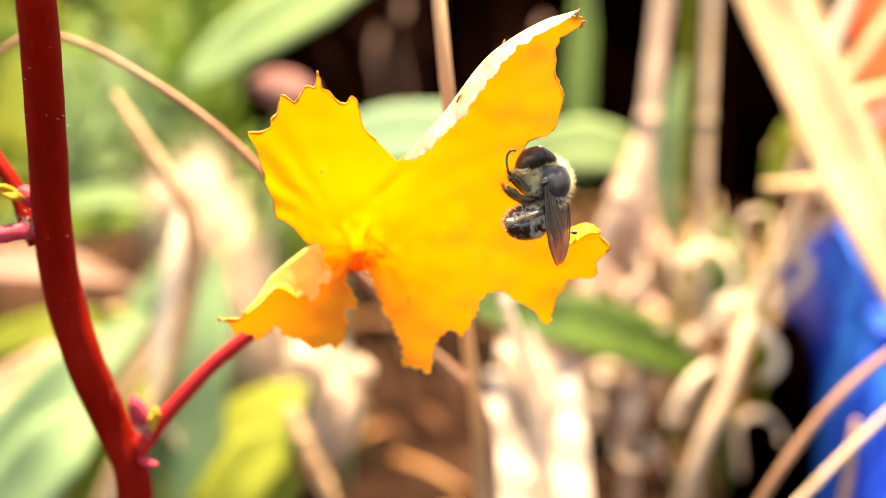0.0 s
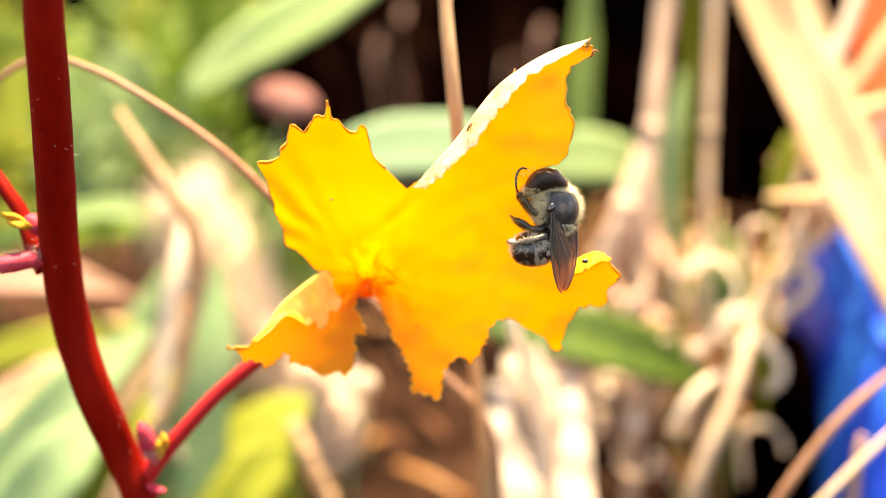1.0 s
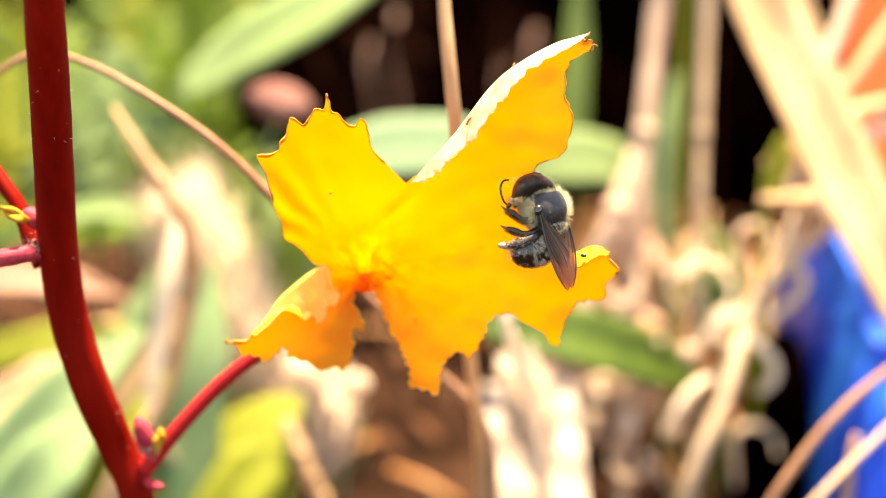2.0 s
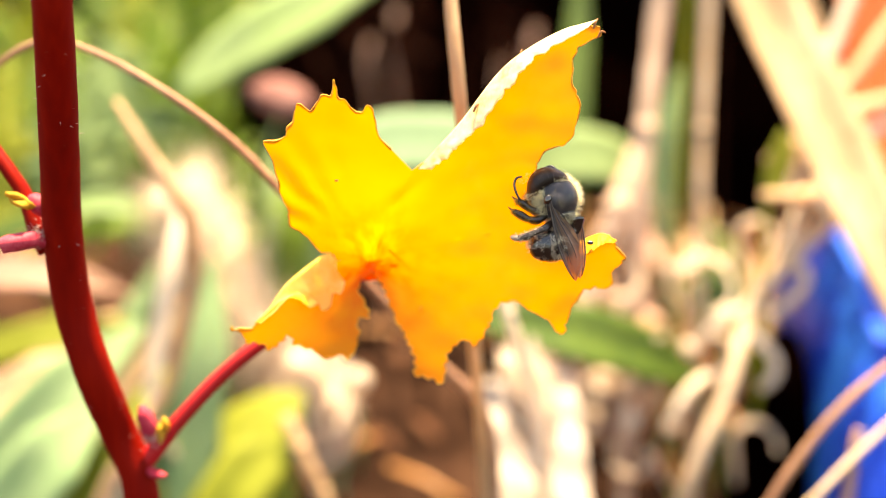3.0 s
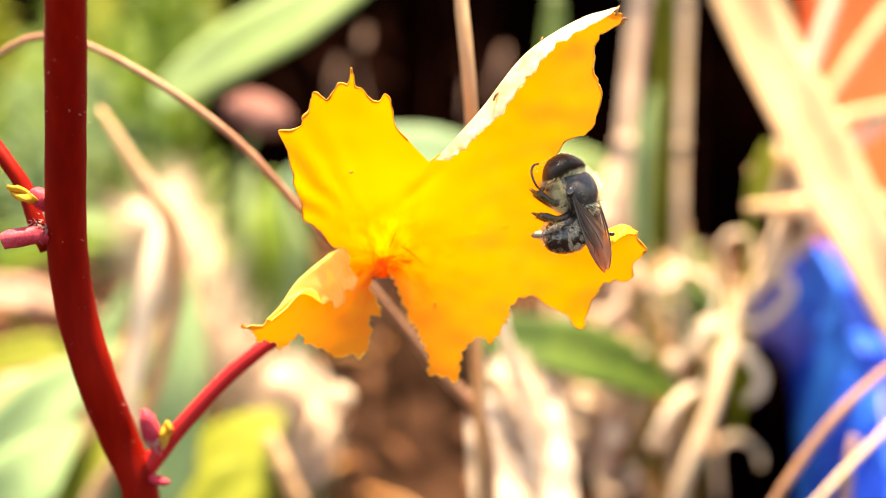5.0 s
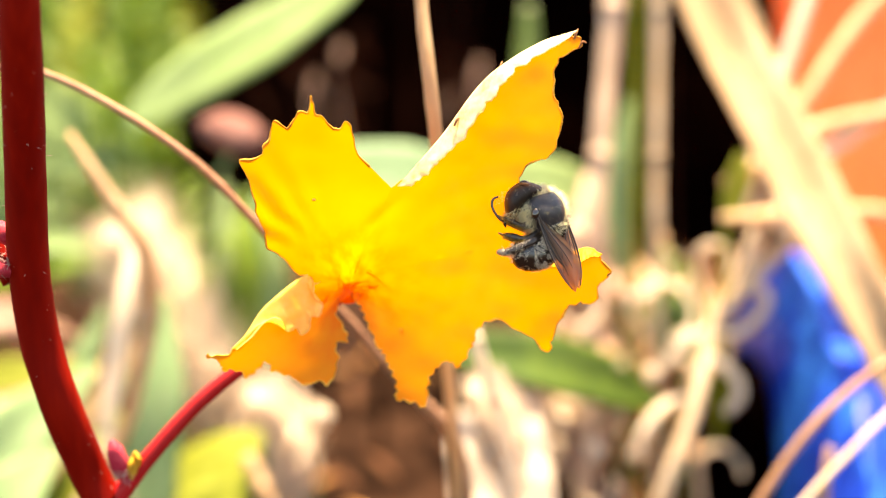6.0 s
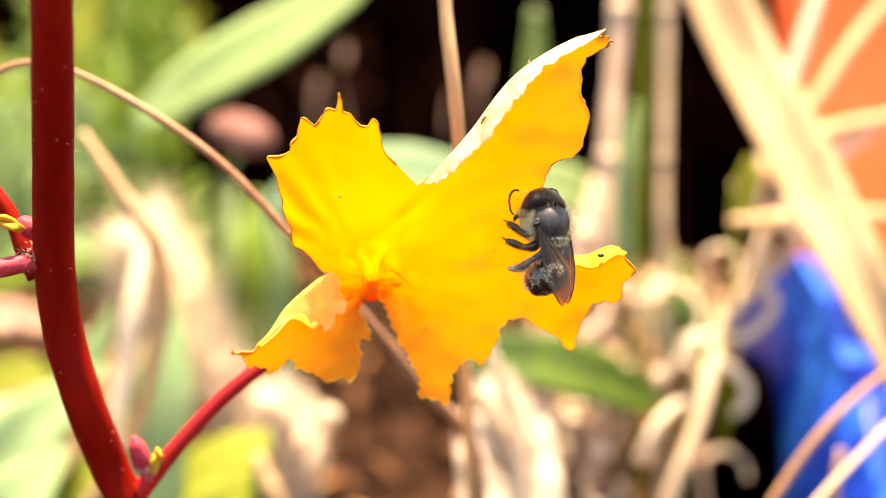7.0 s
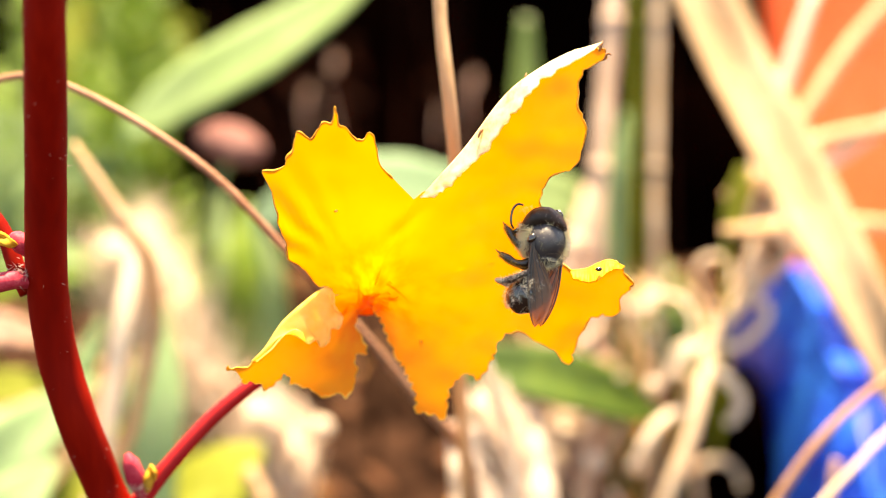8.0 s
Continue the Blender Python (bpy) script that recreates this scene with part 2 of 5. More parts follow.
M_FUZZ = material("seed_fuzz", [(0.74, 0.60, 0.47), (0.84, 0.73, 0.61)], 200, 0.8, 0.0, 0.6, lively=0.15)
M_PAPER = material("papery_sheath", [(0.475, 0.378, 0.299), (0.563, 0.466, 0.387), (0.651, 0.563, 0.484)], 90, 0.8, 0.2, 0.5, stretch=(1, 1, 0.2), spec=0.05)
M_TWIG = material("pale_twig", [(0.50, 0.34, 0.20), (0.62, 0.45, 0.29), (0.72, 0.56, 0.40)], 130, 0.7, 0.2, 0.2, spec=0.2)
M_LEAF = material("leaf", [(0.09, 0.17, 0.012), (0.16, 0.27, 0.022), (0.26, 0.37, 0.04)], 70, 0.5, 0.2, 0.45, (1.0, 1.0, 0.35), lively=0.3)
M_PALELEAF = material("pale_leaf", [(0.21, 0.32, 0.11), (0.27, 0.39, 0.15), (0.35, 0.46, 0.22)], 60, 0.7, 0.1, 0.45, (1, 1, 0.9), spec=0.2)
M_DRYING = material("drying_leaf", [(0.22, 0.36, 0.17), (0.27, 0.40, 0.20), (0.34, 0.45, 0.25)], 60, 0.8, 0.1, 0.5, (1, 1, 0.9), spec=0.05)
M_MINT = material("mint_leaf", [(0.19, 0.30, 0.17), (0.23, 0.35, 0.205), (0.28, 0.40, 0.25)], 60, 0.7, 0.1, 0.45, (1, 1, 0.95), spec=0.2)
M_SAGE = material("sage_leaf", [(0.15, 0.23, 0.085), (0.20, 0.29, 0.12), (0.27, 0.36, 0.16)], 60, 0.7, 0.1, 0.4, (1, 1, 0.7), spec=0.2)
M_LIME = material("lime_leaf", [(0.21, 0.25, 0.025), (0.29, 0.32, 0.04), (0.38, 0.40, 0.075)], 60, 0.6, 0.1, 0.5, (1, 1, 0.35), lively=0.25, spec=0.2)
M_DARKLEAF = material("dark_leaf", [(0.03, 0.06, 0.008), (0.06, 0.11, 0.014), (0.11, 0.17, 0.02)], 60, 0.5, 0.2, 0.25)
# blue plastic; the ramp paints shaded folds and bright gloss streaks
M_BLUE = material("gloss_streaked_blue", [(0.0002, 0.003, 0.06), (0.002, 0.05, 0.50), (0.02, 0.34, 1.0)], 42, 0.4, 0.15, spec=0.15, stretch=(1.6, 1, 0.35))
M_ORANGE = material("orange_plastic", [(0.84, 0.30, 0.13), (0.88, 0.36, 0.17), (0.92, 0.43, 0.23)], 20, 0.5, 0.05, 0.45)
M_ROSE = material("rose_husk", [(0.114, 0.049, 0.040), (0.168, 0.078, 0.066), (0.216, 0.114, 0.096)], 120, 0.9, 0.3, spec=0.05)
M_CHITIN = material("black_chitin", [(0.005, 0.003, 0.0025), (0.011, 0.007, 0.006), (0.028, 0.019, 0.014)], 1200, 0.16, 0.7, spec=0.8)
M_DORSUM = material("thorax_shell", [(0.007, 0.006, 0.008), (0.017, 0.015, 0.018), (0.045, 0.040, 0.045)], 1300, 0.42, 0.8, spec=0.45)
M_EYE = material("bee_eye", [(0.012, 0.0045, 0.002), (0.024, 0.009, 0.004), (0.042, 0.017, 0.008)], 900, 0.5, 0.1, spec=0.28)
M_SCALE = material("wing_base", [(0.006, 0.004, 0.003), (0.014, 0.009, 0.006)], 900, 0.12, 0.1, spec=0.7, coat=0.5)
M_PAD = material("foot_pad", [(0.35, 0.24, 0.14), (0.62, 0.52, 0.40)], 2500, 0.4, 0.5, 0.3)
M_HAIR = material("pale_hair", [(0.88, 0.78, 0.48), (0.95, 0.88, 0.64), (0.97, 0.94, 0.80)], 900, 0.6, 0.0, 0.6, lively=0.15)
M_FELT = material("hair_felt", [(0.40, 0.33, 0.18), (0.72, 0.63, 0.42), (0.90, 0.84, 0.66)], 1800, 0.95, 1.0, spec=0.0)
M_WHITEHAIR = material("white_hair", [(0.82, 0.73, 0.58), (0.94, 0.89, 0.79)], 900, 0.6, 0.0, 0.55, lively=0.2)
M_HEAD = material("head_shell", [(0.007, 0.0035, 0.002), (0.014, 0.007, 0.004), (0.03, 0.015, 0.008)], 1200, 0.5, 0.5, spec=0.28)
M_LEG = material("leg_chitin", [(0.007, 0.004, 0.003), (0.016, 0.008, 0.005), (0.045, 0.022, 0.010)], 1100, 0.3, 0.5, spec=0.5)
M_AMBERHAIR = material("amber_hair", [(0.45, 0.22, 0.03), (0.62, 0.34, 0.05)], 900, 0.6, 0.0, 0.3)
M_AMBERFOOT = material("amber_foot", [(0.10, 0.04, 0.008), (0.25, 0.11, 0.02)], 900, 0.5, 0.1)
M_WING = wing_material()
M_VEIN = material("wing_vein", [(0.010, 0.004, 0.002), (0.025, 0.010, 0.005)], 900, 0.35, 0.0, spec=0.6)

# ---- ground and bank ----
def sheet(name, nx, ny, place, mat):
    """An uneven grid; place(u, v) gives its points."""
    bm = bmesh.new()
    grid = [[bm.verts.new(place(i / nx, j / ny)) for i in range(nx + 1)] for j in range(ny + 1)]
    for j in range(ny):
        for i in range(nx):
            bm.faces.new((grid[j][i], grid[j][i + 1], grid[j + 1][i + 1], grid[j + 1][i]))
    return part(name, bm, mat)


def ground_place(u, v):
    x, y = (u - 0.5) * 2, v * 2 - 0.6
    x, y = x * abs(x) ** 2.2 * 120 + x * 0.6, y * abs(y) ** 2.5 * 110 + y * 0.7
    near = math.exp(-(x * x + (y - 0.25) ** 2) / 0.5)
    return Vector((x, y, near * (0.006 * noise.noise(Vector((x * 30, y * 30, 0))) + 0.002 * noise.noise(Vector((x * 140, y * 140, 3))))))


ground = tagged(sheet("ground", 150, 150, ground_place, M_SOIL), "bare brown garden soil with crumbs and litter", "ground", kind="structure")


def bank_place(u, v):
    w = (u - 0.5) * 2
    x = w * 0.9
    wall = min(1.0, v * 1.6)
    y = 0.375 + 0.05 * wall + 0.35 * max(0.0, v - 0.62) + 0.10 * w * w + 0.012 * noise.noise(Vector((x * 22, v * 6, 1)))
    z = 0.150 * wall ** 0.8 - max(0.0, v - 0.85) * 1.1 + 0.008 * noise.noise(Vector((x * 30, v * 9, 5))) - 0.004
    return Vector((x, y, z))


# the deep shade behind the weeds, added as a near-black wall
bank = tagged(sheet("bank", 120, 40, bank_place, M_DARK), "near-black bank added for the deep shade behind the weeds", "bank", kind="structure")


# ---- the flowering plant ----
plant = empty("flowering_plant", at(*(-26.6, 112, -75.8)))
tagged(plant, "red-stemmed plant with one ragged yellow flower", "plant")
ROOT = plant.matrix_basis.inverted()


def inplant(points):
    return [ROOT @ at(*p) for p in points]


STEM = inplant([(-27.2, 83, 31.8), (-28.5, 88.5, 19.7), (-29.4, 92.8, 14.1), (-30.5, 97.8, 7.9), (-31.4, 102, 1.9), (-31.4, 105, -3.7), (-30.2, 107, -9.5), (-28.8, 110, -14.9), (-27.3, 111, -19.2), (-27.2, 112, -24.9), (-28.1, 113, -38.2), (-27.1, 113, -58.3), (-26.6, 112, -77.3)])
bm = tube(bmesh.new(), spline(STEM, 110), [0.00135, 0.00142, 0.00148, 0.00154, 0.00158, 0.0016, 0.0015, 0.0016, 0.0018, 0.0019], 24, rough=0.03)
stem = part("stem", bm, M_STEM, plant, "smooth dark red stem")
# fine pale bristles on the stem
random.seed(4)
pts = spline(STEM, 400)[10:260]
roots = []
for i in range(90):
    p = random.choice(pts)
    d = Vector((random.uniform(-1, 1), random.uniform(-1, 0.4), random.uniform(-0.3, 0.5))).normalized()
    roots.append((p + d * 0.00150, p + d * random.uniform(0.0017, 0.0020)))
part("bristle", hairs(bmesh.new(), roots, 0.00003), M_DOWN, stem, "tiny pale bristles on the stem")
pedicel_line = inplant([(-27.3, 111, -18.3), (-25.7, 110.5, -16.4), (-23.5, 110, -13.8), (-20.1, 109.5, -10.2), (-16.7, 109, -7.4), (-12.3, 109, -4.3), (-7.9, 107.5, -1.0)])
part("pedicel", tube(bmesh.new(), spline(pedicel_line, 50), [0.0009, 0.0008, 0.00068, 0.00064, 0.00062, 0.0007, 0.0009], 16, rough=0.03), M_PEDICEL, plant, "bright red flower stalk")
side_line = inplant([(-32.9, 103, 0.5), (-33.8, 103, 2.3), (-34.8, 103, 5.1), (-36.3, 103, 7.4), (-39.1, 104, 11.2), (-43.6, 106, 18.9)])
part("side_shoot", tube(bmesh.new(), spline(side_line, 30), [0.0008, 0.00065, 0.0006, 0.0006], 12, rough=0.04), M_STEM, plant, "dark red side shoot")
for line, r in (([(-32.4, 102, 1.3), (-33.5, 101, 1.4), (-34.9, 100.5, 1.1), (-35.7, 100.5, 0.9)], [0.0006, 0.0008, 0.00085, 0.00075]),
                ([(-32.6, 102, 3.6), (-33.1, 101.5, 4.1), (-33.6, 101.5, 4.5), (-34.0, 101.5, 4.7)], [0.0007, 0.0009, 0.0008, 0.0004]),
                ([(-25.6, 110, -16.1), (-25.9, 109, -14.6), (-26.3, 108.5, -13.3), (-26.6, 108.5, -12.5)], [0.0005, 0.0009, 0.0008, 0.0003]),
                ([(-26.6, 111, -18.3), (-25.6, 109.5, -18.4), (-24.9, 109, -18.5), (-24.5, 109, -18.5)], [0.0005, 0.0005, 0.0004, 0.0002])):
    part("bud", tube(bmesh.new(), spline(inplant(line), 18), [0.82 * q for q in r], 14, rough=0.35), M_BUD, plant, "small pink bud at a stem node")
for line in ([(-33.5, 101, 4.0), (-34.0, 100.5, 4.3), (-34.8, 100.5, 4.7), (-35.4, 100.5, 5.0)], [(-25.2, 109.5, -15.7), (-24.9, 109, -14.8), (-24.7, 109, -14.1), (-24.8, 109, -13.6)]):
    bm = ribbon(bmesh.new(), spline(inplant(line), 10), [0.0003, 0.0008, 0.0007, 0.0002], Vector((0.1, -1, 0.3)), 0.6, 6, 0.7)
    thick(part("stipule", bm, M_STIPULE, plant, "small ragged yellow stipule"), 0.00035)
roots = []
for i in range(140):
    c = inplant([bearing(50 + random.gauss(0, 9), 398 + random.gauss(0, 9), 100.9)])[0] if i % 2 else inplant([bearing(252 + random.gauss(0, 7), 752 + random.gauss(0, 7), 108.8)])[0]
    d = Vector((random.uniform(-1, 1), random.uniform(-1, 0), random.uniform(-1, 1))).normalized()
    roots.append((c, c + d * 0.0006))
part("down", hairs(bmesh.new(), roots, 0.00004), M_DOWN, plant, "white woolly down at the stem nodes")

# flower: the throat and five lobes that open round it
THROAT = at(*(-7.1, 106, -0.2))
TO_THROAT = Matrix.Translation(-THROAT)
bm = bmesh.new()
tube(bm, [Vector((0, 0.0015, -0.0008)), Vector((0, 0.0008, -0.0003)), Vector((0, 0.0001, 0))], [0.0008, 0.0013, 0.0017], 20, rough=0.1)
flower = part("flower", bm, M_PETAL, plant, "ragged yellow corolla with five torn lobes")
flower.matrix_parent_inverse = ROOT
flower.matrix_basis = Matrix.Translation(THROAT)


MID = Vector((-7.1, -0.2))
# the funnel: how steeply it leaves the throat, and how far it flares, each way round
STEEP = (-4.325, -0.2, -3.109)
FLARE = (-0.16, 0.089, -0.203, -0.083, 0.018)
# raised pleats that run into the throat: from, to, height, half width
PLEATS = [(Vector(a), Vector(b), h, w) for a, b, h, w in (((-2.7, 6.3), (-6.5, 3.1), 0.2, 0.4), ((-6.5, 3.1), (-8.4, 0.6), 0.14, 0.7), ((-9.3, 3.4), (-8.7, 0.4), 0.08, 0.6), ((7.0, -0.4), (-3.0, 0.4), 0.07, 0.9))]


def depth(x, z):
    """How far ahead the open corolla lies, in mm: a flared funnel with pleats."""
    p = Vector((x, z))
    r, w = (p - MID).length, math.atan2(z - MID.y, x - MID.x)
    c, s = math.cos(w), math.sin(w)
    y = 105.6 + (STEEP[0] + STEEP[1] * c + STEEP[2] * s) * (1 - math.exp(-r / 9)) + r * (FLARE[0] + FLARE[1] * c + FLARE[2] * s + FLARE[3] * math.cos(2 * w) + FLARE[4] * math.sin(2 * w))
    for a, b, h, wide in PLEATS:
        f = min(1.0, max(0.0, (p - a).dot(b - a) / (b - a).length_squared))
        off = (p - a.lerp(b, f)).length
        y -= h * math.exp(-(off / wide) ** 2) * math.sin(math.pi * (0.12 + 0.76 * f))
    return y


WRINKLED = Vector((-13.0, 5.2))


def surface(x, z):
    """The funnel with the crimps of its thin tissue."""
    p = Vector((x, z)) - MID
    q = min(1.0, p.length / 14)
    w = math.atan2(p.y, p.x)
    near = math.exp(-(Vector((x, z)) - WRINKLED).length_squared / 8)
    fold = near * 0.16 * math.sin(w * 26 + 1.5 * noise.noise(Vector((x * 0.5, z * 0.5, 9))))
    return depth(x, z) + fold + 0.13 * q * noise.noise(Vector((x * 0.5, z * 0.5, 4))) + 0.05 * q * noise.noise(Vector((math.cos(w) * 7, math.sin(w) * 7, p.length * 0.12)))


def lobe(handles, teeth, seed, deep=0.45):
    """A petal lobe: its blade runs from the throat to a toothed rim, opening like a funnel."""
    n = 220
    rnd = random.Random(seed)
    line = [p.xz for p in spline(handles, n)]
    marks, f = [], 0.0
    while f < 1:
        step = rnd.uniform(0.5, 1.6) / teeth
        marks.append((f, step, rnd.uniform(0.2, 1.0), rnd.uniform(0.35, 0.65)))
        f += step
    edge = []
    for i, p in enumerate(line):
        f = i / (n - 1)
        a, w, h, top = [k for k in marks if k[0] <= f][-1]
        u = (f - a) / w
        u = u / top if u < top else (1 - u) / (1 - top)
        bite = h * (1 - u ** 1.5) * min(1, f / 0.04, (1 - f) / 0.04) + 0.10 * noise.noise(Vector((f * 90, seed, 0)))
        along_edge = line[min(i + 1, n - 1)] - line[max(i - 1, 0)]
        inward = Vector((-along_edge.y, along_edge.x)).normalized()
        edge.append(p - inward * (deep * bite * (0 if i in (0, n - 1) else 1)))
    sides = [edge[-1].lerp(MID, k / 14) for k in range(1, 15)] + [MID.lerp(edge[0], k / 14) for k in range(1, 14)]
    loop = edge + sides
    lo, hi = [min(p[k] for p in loop) for k in (0, 1)], [max(p[k] for p in loop) for k in (0, 1)]
    inner = []
    for i in range(int((hi[0] - lo[0]) / 0.42) + 1):
        for k in range(int((hi[1] - lo[1]) / 0.42) + 1):
            inner.append(Vector((lo[0] + 0.42 * (i + 0.5 * (k % 2)), lo[1] + 0.42 * k)))
    count = len(loop)
    verts, _, faces, *_ = delaunay_2d_cdt(loop + inner, [], [list(range(count))], 2, 1e-5)
    bm = bmesh.new()
    vs = []
    for x, z in verts:
        vs.append(bm.verts.new(at(x, surface(x, z), z) - THROAT))
    for f in faces:
        if len(f) == 3 and len(set(f)) == 3:
            bm.faces.new([vs[k] for k in f])
    rim_line = []
    for p in edge:
        rim_line.append(at(p.x, surface(p.x, p.y), p.y) - THROAT)
    petal = part("petal", bm, M_PETAL, flower)
    n = len(rim_line) - 16
    girth = [0.000028 + 0.00009 * max(0.0, noise.noise(Vector((k * 0.11, seed, 2))) + 0.25) for k in range(n)]
    part("rim", tube(bmesh.new(), rim_line[8:-8], girth, 6), M_RIM, petal, "thin uneven withered rim")
    return petal


def flap(petal, handles, widths, drop, seed, teeth=9, mat=None, reach=0.9, fray=1.0):
    """A strip of the petal that rolls over towards the eye and down, with a torn free edge."""
    n, m = 120, 9
    rnd = random.Random(seed)
    line = [p.xz for p in spline(handles, n)]
    way = Vector((drop[0], drop[2])).normalized()
    bm, rows = bmesh.new(), []
    phase = [rnd.uniform(0.45, 1.0) for k in range(teeth + 2)]
    for i, p in enumerate(line):
        f = i / (n - 1)
        k = f * teeth
        j = k % 1
        jag = (phase[int(k)] * (1 - j * j * (3 - 2 * j)) + phase[int(k) + 1] * j * j * (3 - 2 * j)) * (1 + fray * (0.25 * noise.noise(Vector((f * 26, seed, 0))) + 0.10 * noise.noise(Vector((f * 80, seed, 0)))))
        w = along(widths, f) * jag * min(1.0, f / 0.06, (1 - f) / 0.06)
        row = []
        for j in range(m + 1):
            q = j / m
            c = p + way * (w * q - 0.05 * math.sin(math.pi * min(1, q * 3)))
            y = min(surface(c.x, c.y) - 0.06, surface(p.x, p.y) - reach * w * q * (1.25 - 0.25 * q)) - 0.12 * q * noise.noise(Vector((f * 24, q * 2, seed)))
            row.append(bm.verts.new(at(c.x, y, c.y) - THROAT))
        rows.append(row)
    for a, b in zip(rows, rows[1:]):
        for j in range(m):
            bm.faces.new((a[j], a[j + 1], b[j + 1], b[j]))
    return thick(part("folded_edge", bm, mat or M_OUTER, petal, "folded edge of the petal, paled in colour for the sun"), 0.00006)


def turned(petal, fold, free):
    """The part of a lobe that lies folded over it, from the fold to its torn, curled free edge."""
    n, m = 150, 12
    a, b = [p.xz for p in spline(fold, n)], [p.xz for p in spline(free, n)]
    bm, rows, edge = bmesh.new(), [], []
    for i in range(n):
        row = []
        f = i / (n - 1)
        for j in range(m + 1):
            q = j / m
            c = a[i].lerp(b[i], q) + Vector((0.05, 0.05)) * (q * noise.noise(Vector((i * 0.4, 3, 1))))
            lift = 0.10 + 0.75 * math.sin(math.pi * min(1.0, q * 1.15) * 0.62) * min(1.0, f * 4) + 0.75 * max(0.0, q - 0.72) / 0.28 * (0.6 + 0.5 * noise.noise(Vector((f * 9, 1, 6))))
            row.append(bm.verts.new(at(c.x, surface(c.x, c.y) - lift, c.y) - THROAT))
        rows.append(row)
        edge.append(row[-1].co.copy())
    for p, q in zip(rows, rows[1:]):
        for j in range(m):
            bm.faces.new((p[j], p[j + 1], q[j + 1], q[j]))
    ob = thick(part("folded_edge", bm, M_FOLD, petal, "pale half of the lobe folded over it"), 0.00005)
    part("rim", tube(bmesh.new(), edge[6:-4], [0.00004], 5, rough=0.5), M_TORN, ob, "torn rim with its sun highlight painted on")
    return ob


# upper lobe with a pointed crest
upper = lobe([(-9.0, 0, 0.0), (-9.8, 0, -0.2), (-10.0, 0, 0.3), (-11.0, 0, 0.5), (-11.4, 0, 1.0), (-12.2, 0, 1.9), (-13.2, 0, 2.6), (-13.3, 0, 3.8), (-13.8, 0, 4.9), (-13.9, 0, 5.9), (-14.3, 0, 7.5), (-14.8, 0, 8.8), (-13.9, 0, 8.9), (-13.2, 0, 9.3), (-13.1, 0, 9.8), (-12.6, 0, 10.4), (-12.4, 0, 11.4), (-12.0, 0, 11.7), (-11.4, 0, 11.2), (-11.0, 0, 11.4), (-10.6, 0, 12.1), (-10.2, 0, 12.4), (-9.7, 0, 12.3), (-9.5, 0, 13.4), (-9.3, 0, 13.0), (-9.1, 0, 12.2), (-8.6, 0, 12.0), (-8.0, 0, 11.3), (-7.4, 0, 11.2), (-7.0, 0, 11.7), (-6.6, 0, 11.4), (-6.4, 0, 10.6), (-6.1, 0, 9.4), (-4.9, 0, 8.2), (-3.6, 0, 6.9)], 34, 3, 0.10)
# long lobe that stands up, its upper edge rolled over
crest = lobe([(-3.6, 98, 6.9), (-1.7, 97.4, 8.4), (0.3, 96.8, 10.6), (2.8, 95.9, 13.8), (4.9, 95.3, 15.5), (7.6, 94.6, 16.8), (9.8, 94.1, 17.4), (10.4, 94.1, 16.6), (8.8, 94.7, 15.6), (8.5, 95.3, 13.6), (9.1, 96, 11.5), (8.4, 97, 8.9), (6.6, 97.6, 8.2), (5.9, 98.3, 6.2), (6.6, 98.6, 3.0)], 26, 11, 0.2)
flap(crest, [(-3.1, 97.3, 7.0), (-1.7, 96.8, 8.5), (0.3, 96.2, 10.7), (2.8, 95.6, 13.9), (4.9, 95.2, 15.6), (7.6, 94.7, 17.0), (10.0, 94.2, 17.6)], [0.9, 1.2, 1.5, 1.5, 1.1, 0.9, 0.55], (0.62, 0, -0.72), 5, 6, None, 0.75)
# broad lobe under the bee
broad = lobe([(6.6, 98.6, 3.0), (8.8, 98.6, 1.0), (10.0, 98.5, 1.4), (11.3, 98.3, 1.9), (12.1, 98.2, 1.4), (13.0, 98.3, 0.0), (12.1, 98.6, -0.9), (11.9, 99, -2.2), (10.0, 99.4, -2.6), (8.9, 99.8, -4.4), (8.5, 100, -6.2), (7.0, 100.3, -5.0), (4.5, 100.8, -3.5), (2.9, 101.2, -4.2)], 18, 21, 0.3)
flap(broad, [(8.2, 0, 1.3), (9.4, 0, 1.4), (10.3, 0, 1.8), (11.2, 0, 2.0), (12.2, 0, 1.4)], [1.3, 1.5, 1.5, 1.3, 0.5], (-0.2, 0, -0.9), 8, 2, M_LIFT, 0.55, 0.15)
# drooping lobe
droop = lobe([(2.9, 0, -4.2), (2.8, 0, -5.3), (1.9, 0, -6.9), (1.4, 0, -7.2), (0.7, 0, -6.7), (-0.4, 0, -7.6), (-0.8, 0, -9.3), (-1.2, 0, -10.4), (-2.1, 0, -10.0), (-3.4, 0, -9.7), (-3.5, 0, -8.7), (-3.8, 0, -7.5), (-4.3, 0, -6.4), (-5.0, 0, -5.1), (-5.7, 0, -3.5), (-6.3, 0, -2.0), (-7.1, 0, -1.2)], 30, 31, 0.32)
